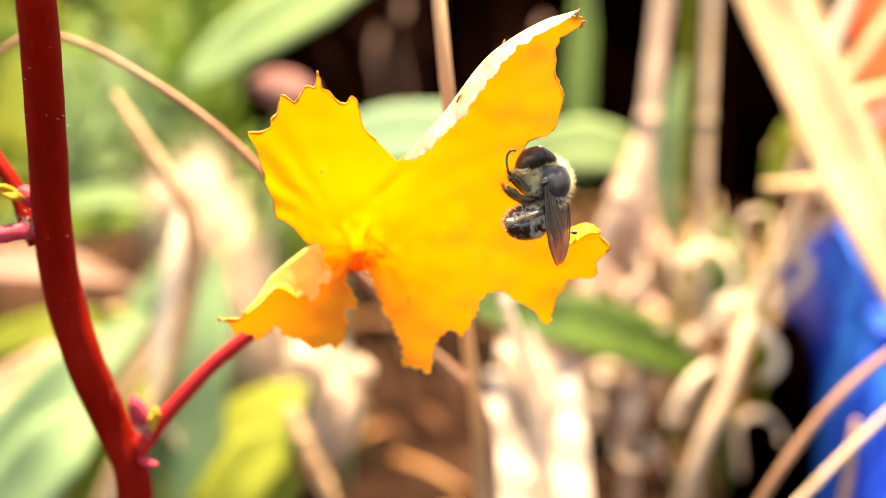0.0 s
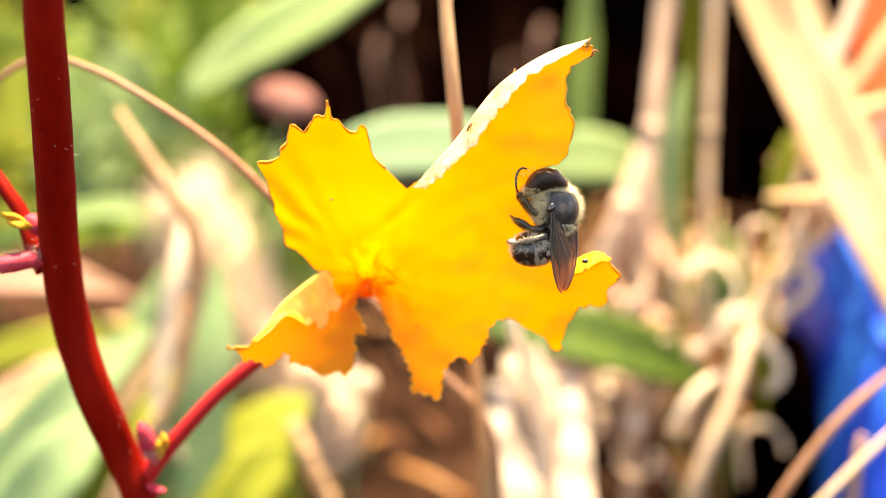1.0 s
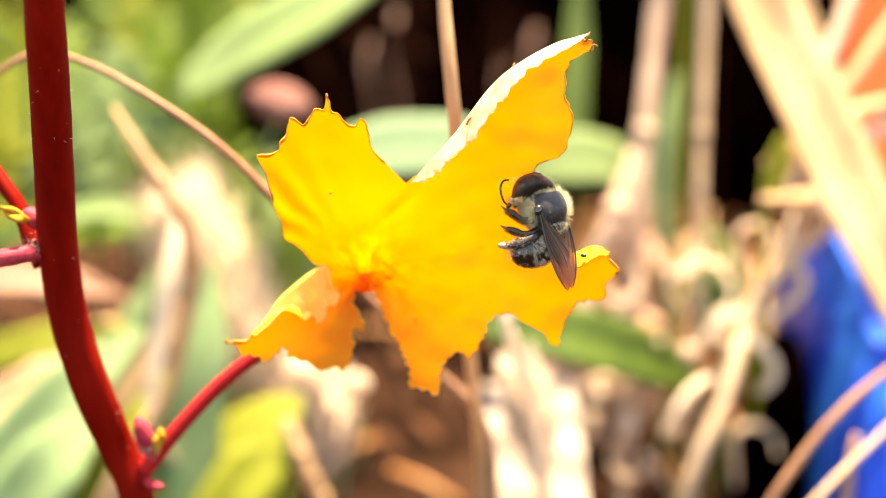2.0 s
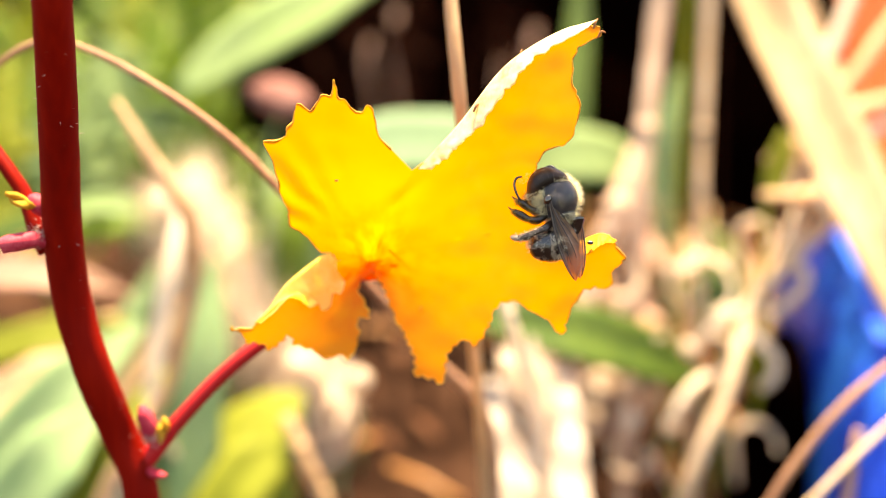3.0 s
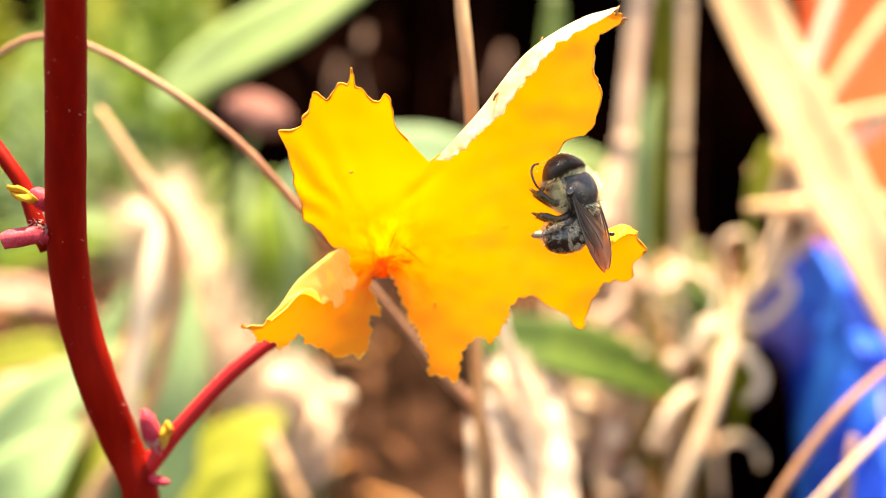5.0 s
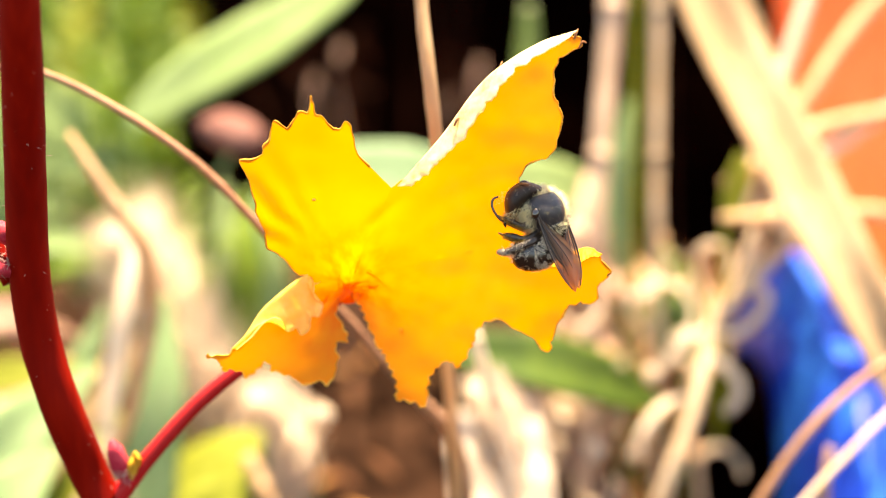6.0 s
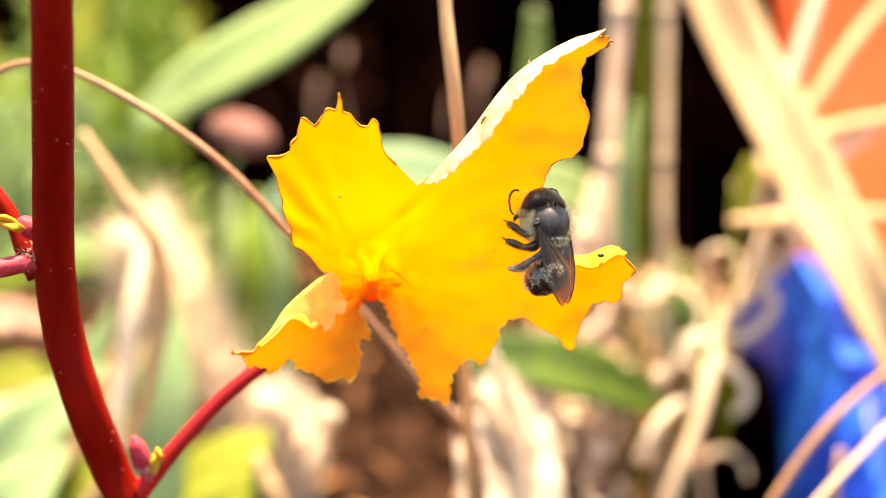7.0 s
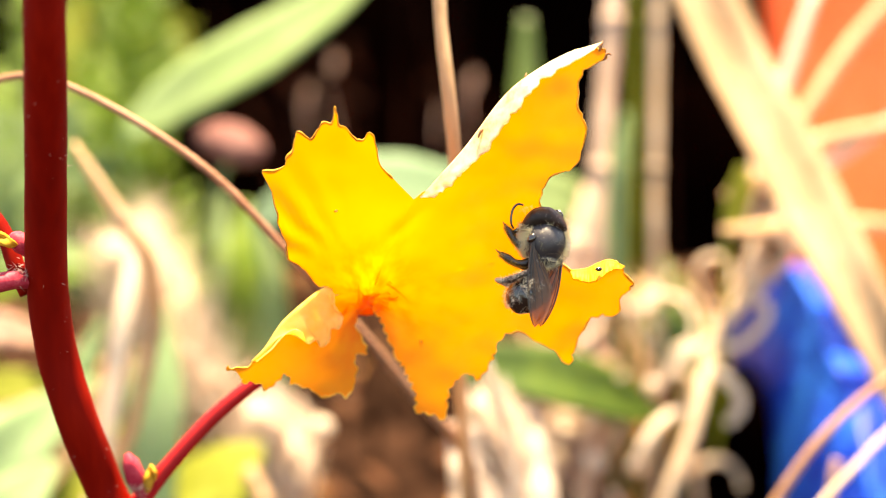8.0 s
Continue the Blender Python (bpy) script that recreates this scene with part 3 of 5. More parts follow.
# hanging lobe folded over itself
hang = lobe([(-7.1, 0, -1.2), (-7.8, 0, -2.0), (-7.9, 0, -2.8), (-7.3, 0, -3.9), (-7.1, 0, -4.9), (-8.0, 0, -5.1), (-7.9, 0, -6.3), (-8.3, 0, -7.6), (-8.9, 0, -8.4), (-9.6, 0, -8.0), (-10.6, 0, -8.4), (-11.3, 0, -7.9), (-12.4, 0, -7.4), (-13.3, 0, -7.1), (-13.6, 0, -6.4), (-14.2, 0, -6.9), (-15.1, 0, -7.5), (-15.8, 0, -7.0), (-16.9, 0, -6.8), (-17.3, 0, -5.9), (-18.0, 0, -5.6), (-16.9, 0, -5.5), (-15.8, 0, -4.9), (-15.1, 0, -4.1), (-13.8, 0, -2.3), (-12.0, 0, -0.7), (-10.9, 0, 0.1), (-10.3, 0, 0.4), (-9.8, 0, -0.2), (-9.0, 0, 0.0)], 36, 41, 0.30)
turned(hang, [(-16.1, 0, -5.1), (-15.1, 0, -4.1), (-13.8, 0, -2.2), (-12.0, 0, -0.6), (-10.9, 0, 0.2), (-10.2, 0, 0.5)], [(-15.7, 0, -5.2), (-14.5, 0, -4.2), (-13.6, 0, -3.2), (-12.8, 0, -2.8), (-12.2, 0, -3.1), (-11.8, 0, -3.9), (-11.1, 0, -3.6), (-10.8, 0, -4.2), (-10.2, 0, -3.8), (-10.0, 0, -2.8), (-9.4, 0, -2.8), (-9.1, 0, -1.9), (-9.7, 0, -1.3), (-9.7, 0, -0.1)])
# withered brown tips along the rolled edge
for x, y, d, turn in ((813, 172, 96.5, 40), (890, 79, 95.4, 70), (963, 40, 94.6, 20), (1021, 24, 94.1, 60), (1031, 40, 94.1, -10)):
    p = Vector(bearing(x, y, d))
    way = at(p.x + 0.35 * math.cos(radians(turn)), p.y - 0.2, p.z + 0.35 * math.sin(radians(turn)))
    foot = at(p.x - 0.25 * math.cos(radians(turn)), p.y - 0.25, p.z - 0.45)
    part("withered_tip", tube(bmesh.new(), spline([foot - THROAT, at(p.x, p.y - 0.35, p.z) - THROAT, way - THROAT], 10), [0.00007, 0.0001, 0.00004], 8, rough=0.4), M_TIP, crest, "curled brown withered petal tip")
# dark specks on the petals
for x, z, r in ((10.1, 1.25, 0.00017), (-2.9, -4.0, 0.00010), (-9.5, 6.1, 0.0001)):
    part("speck", blob(bmesh.new(), at(x, surface(x, z) - (1.15 if x > 9 else 0.03), z) - THROAT, (r * 1.6, r, r), None, 8, 6, 0.2, 3000), M_CHITIN if x > 9 else M_RIM, flower, "tiny brown speck on the petal")
# frayed threads in the throat
random.seed(9)
roots = []
for i in range(34):
    a = Vector((random.gauss(0.0006, 0.0010), -0.0012 - random.random() * 0.001, random.gauss(0, 0.0008)))
    roots.append((a, a + Vector((random.gauss(0.0003, 0.0007), -0.0003, random.gauss(0, 0.0006)))))
part("throat_thread", hairs(bmesh.new(), roots, 0.00006), material("throat", [(0.6, 0.12, 0.004), (0.8, 0.25, 0.01)], 500, 0.6, 0.0, 0.3), flower, "orange frayed threads in the throat")


# ---- the bee ----
def mm(x, y, z):
    return Vector((x, y, z)) / 1000


bee = empty("bee", at(8.48, 96.3, 5.42))
tagged(bee, "small black bee with pale hair clinging to the petal", "bee")


def fur(count, centre, radii, length, spread, seed, keep, comb=(0, 0, 0)):
    """Hairs that stand on an egg; keep(d) says where, by direction."""
    rnd = random.Random(seed)
    out = []
    while len(out) < count:
        d = Vector((rnd.gauss(0, 1), rnd.gauss(0, 1), rnd.gauss(0, 1))).normalized()
        if not keep(d):
            continue
        a = Vector(centre) + Vector([u * v for u, v in zip(d, radii)])
        w = (d + Vector(comb) + Vector((rnd.gauss(0, spread), rnd.gauss(0, spread), rnd.gauss(0, spread)))).normalized()
        out.append((a / 1000, (a + w * length * rnd.uniform(0.5, 1.15)) / 1000))
    return out


thorax = part("thorax", blob(bmesh.new(), (0, 0, 0), mm(1.62, 1.7, 1.72), (0, 12, 0), 40, 28, 0.02, 900), M_DORSUM, bee, "black domed thorax with a bluish sheen")
thorax.matrix_basis = Matrix.Translation(mm(-0.4, 0, -0.42))
part("pleura", blob(bmesh.new(), mm(-0.80, 0.12, 0.05), mm(0.95, 1.30, 1.15), (0, 12, 0), 24, 16), M_FELT, thorax, "flank felted with pale hair")
bm = blob(bmesh.new(), mm(-0.72, -1.62, -0.02), mm(0.28, 0.24, 0.40), (0, 25, 0), 16, 12)
part("wing_scale", bm, M_SCALE, thorax, "shiny dark wing base")
bm = blob(bmesh.new(), mm(0.28, -0.25, -1.25), mm(1.0, 1.0, 0.62), (0, 0, 0), 20, 12, 0.05, 900)
part("scutellum", bm, M_DORSUM, thorax)
part("side_hair", hairs(bmesh.new(), fur(3000, (-0.80, 0.12, 0.05), (0.95, 1.30, 1.15), 0.62, 0.45, 2, lambda d: d.x < 0.1 and d.y < 0.5 and noise.noise(d * 4.5) > -0.3, (-0.5, -0.3, -0.25)), 0.000015), M_HAIR, thorax, "dense pale yellow side hair")
part("fringe_hair", hairs(bmesh.new(), fur(1900, (0, 0, 0), (1.60, 1.68, 1.70), 0.62, 0.34, 3, lambda d: (d.x > 0.2 or d.z > 0.5) and -0.22 < d.y < 0.5, (0.25, -0.1, 0)), 0.000011), M_HAIR, thorax, "fringe of pale hair round the thorax")
part("collar_hair", hairs(bmesh.new(), fur(900, (0, 0, 0), (1.60, 1.68, 1.70), 0.5, 0.4, 5, lambda d: d.z > 0.70 and d.y < 0.35, (-0.3, -0.1, 0.25)), 0.000013), M_HAIR, thorax, "pale hair collar")
part("back_hair", hairs(bmesh.new(), fur(240, (0, 0, 0), (1.60, 1.69, 1.70), 0.2, 0.4, 6, lambda d: d.y < -0.2 and d.x > -0.4), 0.000005), M_HAIR, thorax, "sparse short hair on the back")
part("rear_hair", hairs(bmesh.new(), fur(500, (0.28, -0.25, -1.25), (1.0, 1.0, 0.62), 0.5, 0.4, 7, lambda d: d.z < 0.2 and d.y < 0.5, (0.2, -0.1, -0.5)), 0.000011), M_HAIR, thorax, "pale hair behind the thorax")


def arched(bm, reach, bend):
    """Bends a wide form so that both its ends droop, like a helmet round the thorax."""
    for v in bm.verts:
        x = v.co.x * 1000 / reach
        v.co.z -= bend / 1000 * x * x
        v.co.x *= 1 - 0.10 * x * x
    return bm


head = part("head", arched(blob(bmesh.new(), (0, 0, 0), mm(1.92, 1.35, 0.88), None, 36, 24, 0.02, 900), 1.9, 0.85), M_HEAD, bee, "broad black head arched round the thorax")
head.matrix_basis = Matrix.Translation(mm(-1.79, -0.15, 1.40))
LEAN = pose(0, 0, 0, 0, -20, 0)
head.data.transform(LEAN)
for s in (-1, 1):
    bm = blob(bmesh.new(), (0, 0, 0), mm(1.96, 1.40, 0.905), None, 44, 28)
    bmesh.ops.delete(bm, geom=[v for v in bm.verts if s * v.co.x < 0.00035 + 0.3 * abs(v.co.y + 0.0002) - 0.1 * v.co.z], context="VERTS")
    ob = part("eye", arched(bm, 1.9, 0.85), M_EYE, head, "large dark brown compound eye")
    ob.data.transform(LEAN)
part("face_hair", hairs(bmesh.new(), fur(420, (-0.75, -0.1, -1.05), (0.7, 1.1, 0.45), 0.4, 0.45, 8, lambda d: d.x < 0.7 and d.z < 0.5, (-0.1, -0.3, -0.4)), 0.000011), M_HAIR, head, "short pale face hair")
part("cheek_hair", hairs(bmesh.new(), fur(260, (-0.9, 0.1, -1.1), (0.7, 1.1, 0.5), 0.4, 0.4, 18, lambda d: d.x < 0.3, (-0.3, 0, -0.4)), 0.000012), M_AMBERHAIR, head, "amber cheek hair")
part("crown_hair", hairs(bmesh.new(), fur(150, (0.1, 0, -0.15), (1.92, 1.4, 0.97), 0.26, 0.3, 9, lambda d: d.z > 0.15 or d.x > 0.6), 0.000008), M_WHITEHAIR, head, "fine short pale hair on the head")
for line in ([mm(-1.82, -0.55, -1.3), mm(-2.05, -0.75, -1.0), mm(-2.2, -0.85, -0.35), mm(-2.16, -0.9, 0.16), mm(-1.9, -0.95, 0.5), mm(-1.5, -0.95, 0.52)],
             [mm(-1.2, 0.9, -0.7), mm(-0.5, 1.3, 0.3), mm(0.3, 1.4, 0.85), mm(0.78, 1.3, 0.98), mm(1.1, 1.2, 0.80), mm(1.22, 1.2, 0.55)]):
    part("antenna", tube(bmesh.new(), spline(line, 30), [0.00006, 0.00008, 0.00009, 0.00009, 0.00007], 10, rough=0.12), M_CHITIN, head, "thin black elbowed antenna")
for s in (-1, 1):
    line = [mm(-1.5, s * 0.35, -1.25), mm(-1.75, s * 0.3, -1.5), mm(-1.8, s * 0.12, -1.75)]
    part("mandible", tube(bmesh.new(), spline(line, 10), [0.00016, 0.00014, 0.00004], 8), M_CHITIN, head, "short dark jaw")

# abdomen: overlapping rings along a curl
abdomen = part("abdomen", blob(bmesh.new(), mm(-0.05, 0, 0), mm(1.74, 1.38, 1.30), (0, -4, 0), 32, 22), M_CHITIN, bee, "glossy black curled abdomen with pale bands")
abdomen.matrix_basis = Matrix.Translation(mm(-2.05, 0.15, -3.35))
for k in range(6):
    u = 0.90 - k * 0.30
    pts, radii = [], []
    for j in range(7):
        q = u - 0.32 * j / 6
        pts.append(mm(q * 1.78, 0, 0.06 * math.sin(q * 2) - 0.02 * k))
        radii.append(0.00132 * math.sqrt(max(0.02, 1 - (q * 0.98) ** 2)) + 0.00003 + 0.00005 * math.sin(math.pi * j / 6))
    part("segment", tube(bmesh.new(), pts, radii, 28, cap=False), M_CHITIN, abdomen)
    q = u - 0.28
    ring = 1.30 * math.sqrt(max(0.03, 1 - (q * 0.98) ** 2))
    rnd, roots = random.Random(30 + k), []
    for i in range(260 - 26 * k):
        w = rnd.uniform(0, 2 * math.pi)
        if noise.noise(Vector((w * 1.3, k * 2.1, 0.5))) < -0.2:
            continue
        a = Vector((q * 1.78 + rnd.uniform(-0.05, 0.05), ring * math.cos(w), ring * math.sin(w)))
        roots.append((a / 1000, (a + Vector((-0.26, 0.10 * math.cos(w), 0.10 * math.sin(w))) * rnd.uniform(0.5, 1.2)) / 1000))
    part("hair_band", hairs(bmesh.new(), roots, 0.000013), M_WHITEHAIR, abdomen, "narrow band of white hair")
part("hair_patch", hairs(bmesh.new(), fur(900, (0.35, -0.08, 0.05), (1.32, 1.36, 1.22), 0.42, 0.35, 12, lambda d: d.y < -0.35 and d.x > -0.35 and noise.noise(d * 2.6) > -0.02, (0.5, -0.1, -0.5)), 0.000014), M_WHITEHAIR, abdomen, "patch of silvery hair")
part("short_hair", hairs(bmesh.new(), fur(1300, (-0.05, 0, 0), (1.80, 1.42, 1.34), 0.26, 0.3, 13, lambda d: d.y < 0.3 and noise.noise(d * 3.1 + Vector((4, 0, 2))) > 0.0, (-0.4, 0, -0.3)), 0.000009), M_WHITEHAIR, abdomen, "short silvery hair on the abdomen")
part("waist", tube(bmesh.new(), spline([mm(1.1, 0, 0.3), mm(1.7, -0.05, 1.1), mm(1.75, -0.1, 2.0)], 10), [0.0007, 0.0005, 0.0008], 12), M_CHITIN, abdomen, "narrow waist")


def wing(name, length, width, root, turn, label, side=1):
    """A wing blade with a rounded tip in its own plane, with raised veins."""
    n, m = 26, 8
    bm, rows = bmesh.new(), []

    def place(u, v):
        lead = width * (0.05 + 0.22 * max(0.0, math.sin(math.pi * u ** 1.2 * 0.97)) ** 0.9)
        trail = -width * (0.05 + 0.66 * max(0.0, math.sin(math.pi * u ** 1.5 * 0.93)) ** 1.1)
        shut = math.sqrt(max(0.0, 1 - max(0.0, (u - 0.8) / 0.2) ** 2))
        lead, trail = lead * shut, trail * shut
        y = 0.05 * width * math.sin(v * math.pi * 3) + 0.1 * width * u * u
        return Vector((side * (lead + (trail - lead) * v), y, -u * length)) / 1000

    for i in range(n + 1):
        rows.append([bm.verts.new(place(i / n, j / m)) for j in range(m + 1)])
    for a, b in zip(rows, rows[1:]):
        for j in range(m):
            bm.faces.new((a[j], b[j], b[j + 1], a[j + 1]))
    ob = part(name, bm, M_WING, bee, label)
    ob.matrix_basis = Matrix.Translation(root) @ pose(0, 0, 0, *turn)
    for v0, v1, u1, r in ((0.0, 0.0, 0.97, 0.00007), (0.12, 0.08, 0.9, 0.000045), (0.35, 0.30, 0.80, 0.00004), (0.55, 0.62, 0.74, 0.00004), (0.75, 0.9, 0.6, 0.000035)):
        line = [place(u1 * k / 16, v0 + (v1 - v0) * k / 16) for k in range(17)]
        part("vein", tube(bmesh.new(), line, [r, r, r * 0.6], 6), M_VEIN, ob, "fine dark wing vein")
    for u, va, vb in ((0.42, 0.08, 0.34), (0.55, 0.30, 0.62), (0.7, 0.05, 0.42)):
        line = [place(u + 0.05 * math.sin(k), va + (vb - va) * k / 6) for k in range(7)]
        part("vein", tube(bmesh.new(), line, [0.000022], 6), M_VEIN, ob, "fine dark wing vein")
    return ob


wing("forewing", 6.5, 1.75, mm(-0.98, -1.62, -0.42), (3, -13, 10), "smoky brown forewing", -1)
wing("hindwing", 4.4, 1.4, mm(-0.85, -1.45, -0.7), (0, -15, 18), "smoky brown hindwing", -1)
wing("forewing", 5.7, 1.9, mm(0.98, 0.1, -0.9), (-8, 4, 14), "smoky brown forewing")
wing("hindwing", 4.0, 1.3, mm(0.7, 0.3, -0.9), (-4, 2, 26), "smoky brown hindwing")


def leg(name, line, radii, tip, seed, label):
    ob = part(name, tube(bmesh.new(), spline([mm(*p) for p in line], 26), [r / 1000 for r in radii], 10, rough=0.3), M_LEG, bee, label)
    rnd, roots = random.Random(seed), []
    for p in spline([mm(*p) for p in line], 60)[14:]:
        for k in range(10):
            d = Vector((rnd.gauss(-0.3, 1), rnd.gauss(-0.4, 1), rnd.gauss(-0.4, 1))).normalized()
            roots.append((p + d * 0.00016, p + d * rnd.uniform(0.0003, 0.00055)))
    part("leg_hair", hairs(bmesh.new(), roots, 0.000018), tip, ob, "short hair along the leg")
    end = [mm(*p) for p in line[-2:]]
    d = (end[1] - end[0]).normalized()
    if name == "hindleg":
        part("foot_pad", blob(bmesh.new(), end[1] + d * 0.0001, mm(0.45, 0.21, 0.2), (0, 12, 0), 16, 12, 0.35, 2500), M_PAD, ob, "whitish hairy foot pad")
    part("foot", tube(bmesh.new(), [end[1], end[1] + d * 0.00025, end[1] + d * 0.0004 + mm(-0.1, 0, 0.12)], [0.00009, 0.00007, 0.00003], 6), M_AMBERFOOT, ob, "thin tawny foot")
    return ob


LEGS = []
for s, dy in ((-1, -0.45), (1, 0.6)):
    LEGS.append(leg("foreleg", [(-1.4, dy, -0.5), (-2.0, dy * 1.3, -1.0), (-2.5, dy * 1.3, -0.8), (-3.0, dy * 1.2, -0.3), (-3.35, dy, 0.0)], [0.2, 0.30, 0.21, 0.29, 0.19], M_AMBERHAIR, 50 + s, "dark front leg with amber hair"))
    LEGS.append(leg("midleg", [(-0.9, dy, -1.5), (-1.8, dy * 1.5, -2.0), (-2.5, dy * 1.4, -1.9), (-3.1, dy * 1.2, -1.6), (-3.6, dy, -1.3)], [0.2, 0.29, 0.2, 0.28, 0.18], M_AMBERHAIR, 60 + s, "dark middle leg with amber hair"))
    LEGS.append(leg("hindleg", [(-0.6, dy, -1.9), (-1.4, dy * 2.4, -2.5), (-2.2, dy * 2.8, -2.8), (-2.9, dy * 2.4, -3.05), (-3.6, dy * 2, -3.1)], [0.2, 0.30, 0.22, 0.30, 0.18], M_WHITEHAIR, 70 + s, "dark hind leg with pale hair"))


# ---- weeds and straws behind ----
FACE = BASE.to_3x3() @ Vector((0, -1, 0.35))


def stalk(points, radii, mat, label, name="dry_stalk", category="stalk", sides=10, rough=0.12, n=40, group="", joints=True):
    """A bare stalk on its own."""
    places = [at(*q) for q in points]
    if 0 < places[-1].z < 0.05 and name != "tendril":
        places.append(Vector((places[-1].x, places[-1].y + 0.002, -0.003)))
    base = places[-1]
    line = [p - base for p in spline(places, n)]
    ob = part(name, tube(bmesh.new(), line, [r / 1000 for r in radii], sides, rough=rough), mat)
    ob.matrix_basis = Matrix.Translation(base)
    for f in (0.18, 0.42, 0.68) if joints and name == "dry_stalk" else ():
        k = int(f * (n - 1))
        r = along(radii, f) / 1000
        d = (line[k + 1] - line[k]).normalized() * r
        part("node", tube(bmesh.new(), [line[k] - d, line[k] - d * 0.3, line[k] + d * 0.3, line[k] + d], [r * 0.9, r * 1.22, r * 1.22, r * 0.9], sides), mat, ob, "swollen joint of the stalk")
    return tagged(ob, label, category, group)


def blade(points, widths, mat, label, name="broadleaf_weed", category="weed", fold=0.25, wave=0.0, facing=None, thickness=0.3, root=None):
    """A single leaf with its midrib, on a stalk that comes out of the soil."""
    line = spline([at(*q) for q in points], 36)
    low = min(line[0], line[-1], key=lambda p: p.z)
    foot = Vector((low.x + 0.004, low.y + 0.012, -0.002))
    thing = tagged(empty(name, foot), label, category)
    line = [p - foot for p in line]
    leaf = thick(part("leaf", ribbon(bmesh.new(), line, [w / 1000 for w in widths], facing or FACE, fold, 6, wave), mat, thing), thickness / 1000)
    part("midrib", tube(bmesh.new(), [p - FACE * 0.0001 for p in line], [0.0002, 0.00035, 0.0002], 6), mat, leaf)
    low = min(line[0], line[-1], key=lambda p: p.z)
    if low.z > 0.004:
        part("leaf_stalk", tube(bmesh.new(), spline([low, low * 0.5 + Vector((0.002, 0.004, 0)), Vector((0, 0, 0))], 12), [0.0005, 0.0006, 0.0007], 8), mat, thing)
    return thing


def seed_head(points, radius, count, length, seed, label, core=0.8, mat=None, droop=0.4, every=3):
    """A grass ear: a core of overlapping husks, with bristles that stand off it."""
    base = at(*points[-1])
    line = [p - base for p in spline([at(*q) for q in points], 60)]
    thing = empty("grass_ear", base)
    tagged(thing, label, "grass ear")
    part("rachis", tube(bmesh.new(), line, [core / 1000 * 0.6, core / 1000, core / 1000 * 0.6], 8, rough=0.2), M_STRAW, thing)
    rnd, roots, husks = random.Random(seed), [], bmesh.new()
    for i in range(count):
        f = rnd.random()
        k = int(f * 58)
        p, d = line[k], (line[k] - line[k + 1]).normalized()
        o = Vector((rnd.gauss(0, 1), rnd.gauss(0, 1), rnd.gauss(0, 1)))
        o = (o - d * o.dot(d)).normalized()
        w = radius / 1000 * math.sin(math.pi * (0.12 + 0.8 * f)) ** 0.6
        a = p + o * w * rnd.uniform(0.1, 0.75)
        roots.append((a, a + (o * rnd.uniform(0.5, 1.0) + d * rnd.uniform(0.4, 1.2) + Vector((0, 0, -droop * rnd.random()))).normalized() * length / 1000 * rnd.uniform(0.5, 1.1)))
        if i % every == 0:
            ribbon(husks, spline([a, a + (o * 0.5 + d) * 0.0012, a + (o * 0.7 + d * 1.6) * 0.0022], 5), [0.0003, 0.0011, 0.0009, 0.0001], (o + d * 0.2), 0.5, 2)
    part("husk", husks, mat or M_FUZZ, thing, "overlapping papery husks")
    part("bristle", hairs(bmesh.new(), roots, 0.00006), mat or M_FUZZ, thing, "soft pale bristles")
    return thing


# long arching tawny stalk, from the left, behind the flower, to the soil
stalk([(-49.4, 120, 12.1), (-41.9, 117, 17.4), (-37.1, 115, 19.4), (-31.9, 113, 18.2), (-25.4, 113, 14.6), (-19.5, 114, 10.2), (-13.8, 117, 4.0), (-7.8, 122, -2.7), (-1.4, 130, -10.4), (4.1, 138, -17.2), (5.7, 146, -29.9), (6.5, 153, -58.5)], [0.30, 0.30, 0.32, 0.34, 0.38, 0.44, 0.56, 0.75, 0.8, 0.8], M_ARCH, "long arching tawny grass stalk behind the flower", joints=False)
stalk([(-0.8, 108, 41.4), (-0.5, 108, 24.1), (0.1, 108, 16.4), (0.7, 110, 10.3), (1.2, 115, 2.1), (2.1, 124, -6.6), (3.7, 136, -19.3), (4.8, 146, -36.4), (5.1, 152, -61.5)], [0.55, 0.58, 0.6, 0.6, 0.6, 0.62, 0.7, 0.75], M_STRAW, "upright pale straw behind the flower", joints=False)
stalk([(6.4, 150, 1.4), (7.3, 150, -5.9), (8.9, 152, -10.8), (10.8, 155, -17.2), (12.9, 160, -29.9), (14.1, 166, -52.4)], [0.5, 0.7, 0.8, 0.9, 0.9], M_PALE, "thin pale straw below the flower")
stalk([(-38.7, 150, 18.4), (-36.3, 150, 14.4), (-33.4, 152, 9.2), (-31.1, 154, 5.2), (-30.9, 158, -2.0), (-32.7, 160, -9.9), (-34.9, 162, -16.5), (-38.6, 164, -22.2), (-45.2, 168, -32.9), (-50.1, 172, -52.0)], [0.35, 0.8, 1.0, 0.9, 0.8, 0.8, 0.8, 0.8], M_STRAW, "bent dry straw among the grass ears")
seed_head([(-39.8, 192.6, 9.5), (-36.0, 194.9, 1.9), (-31.1, 197.2, -7.8), (-26.1, 199.5, -17.6), (-22.9, 201.8, -26.0)], 6.0, 2200, 11.0, 3, "pale fluffy dry grass ear", 0.8, None, 0.5, 7)
seed_head([(-18.2, 182, -14.5), (-15.7, 182, -19.4), (-16.2, 183, -26.0), (-17.9, 184, -31.1)], 4.2, 900, 4.0, 4, "whitish dry grass ear bent to the soil")
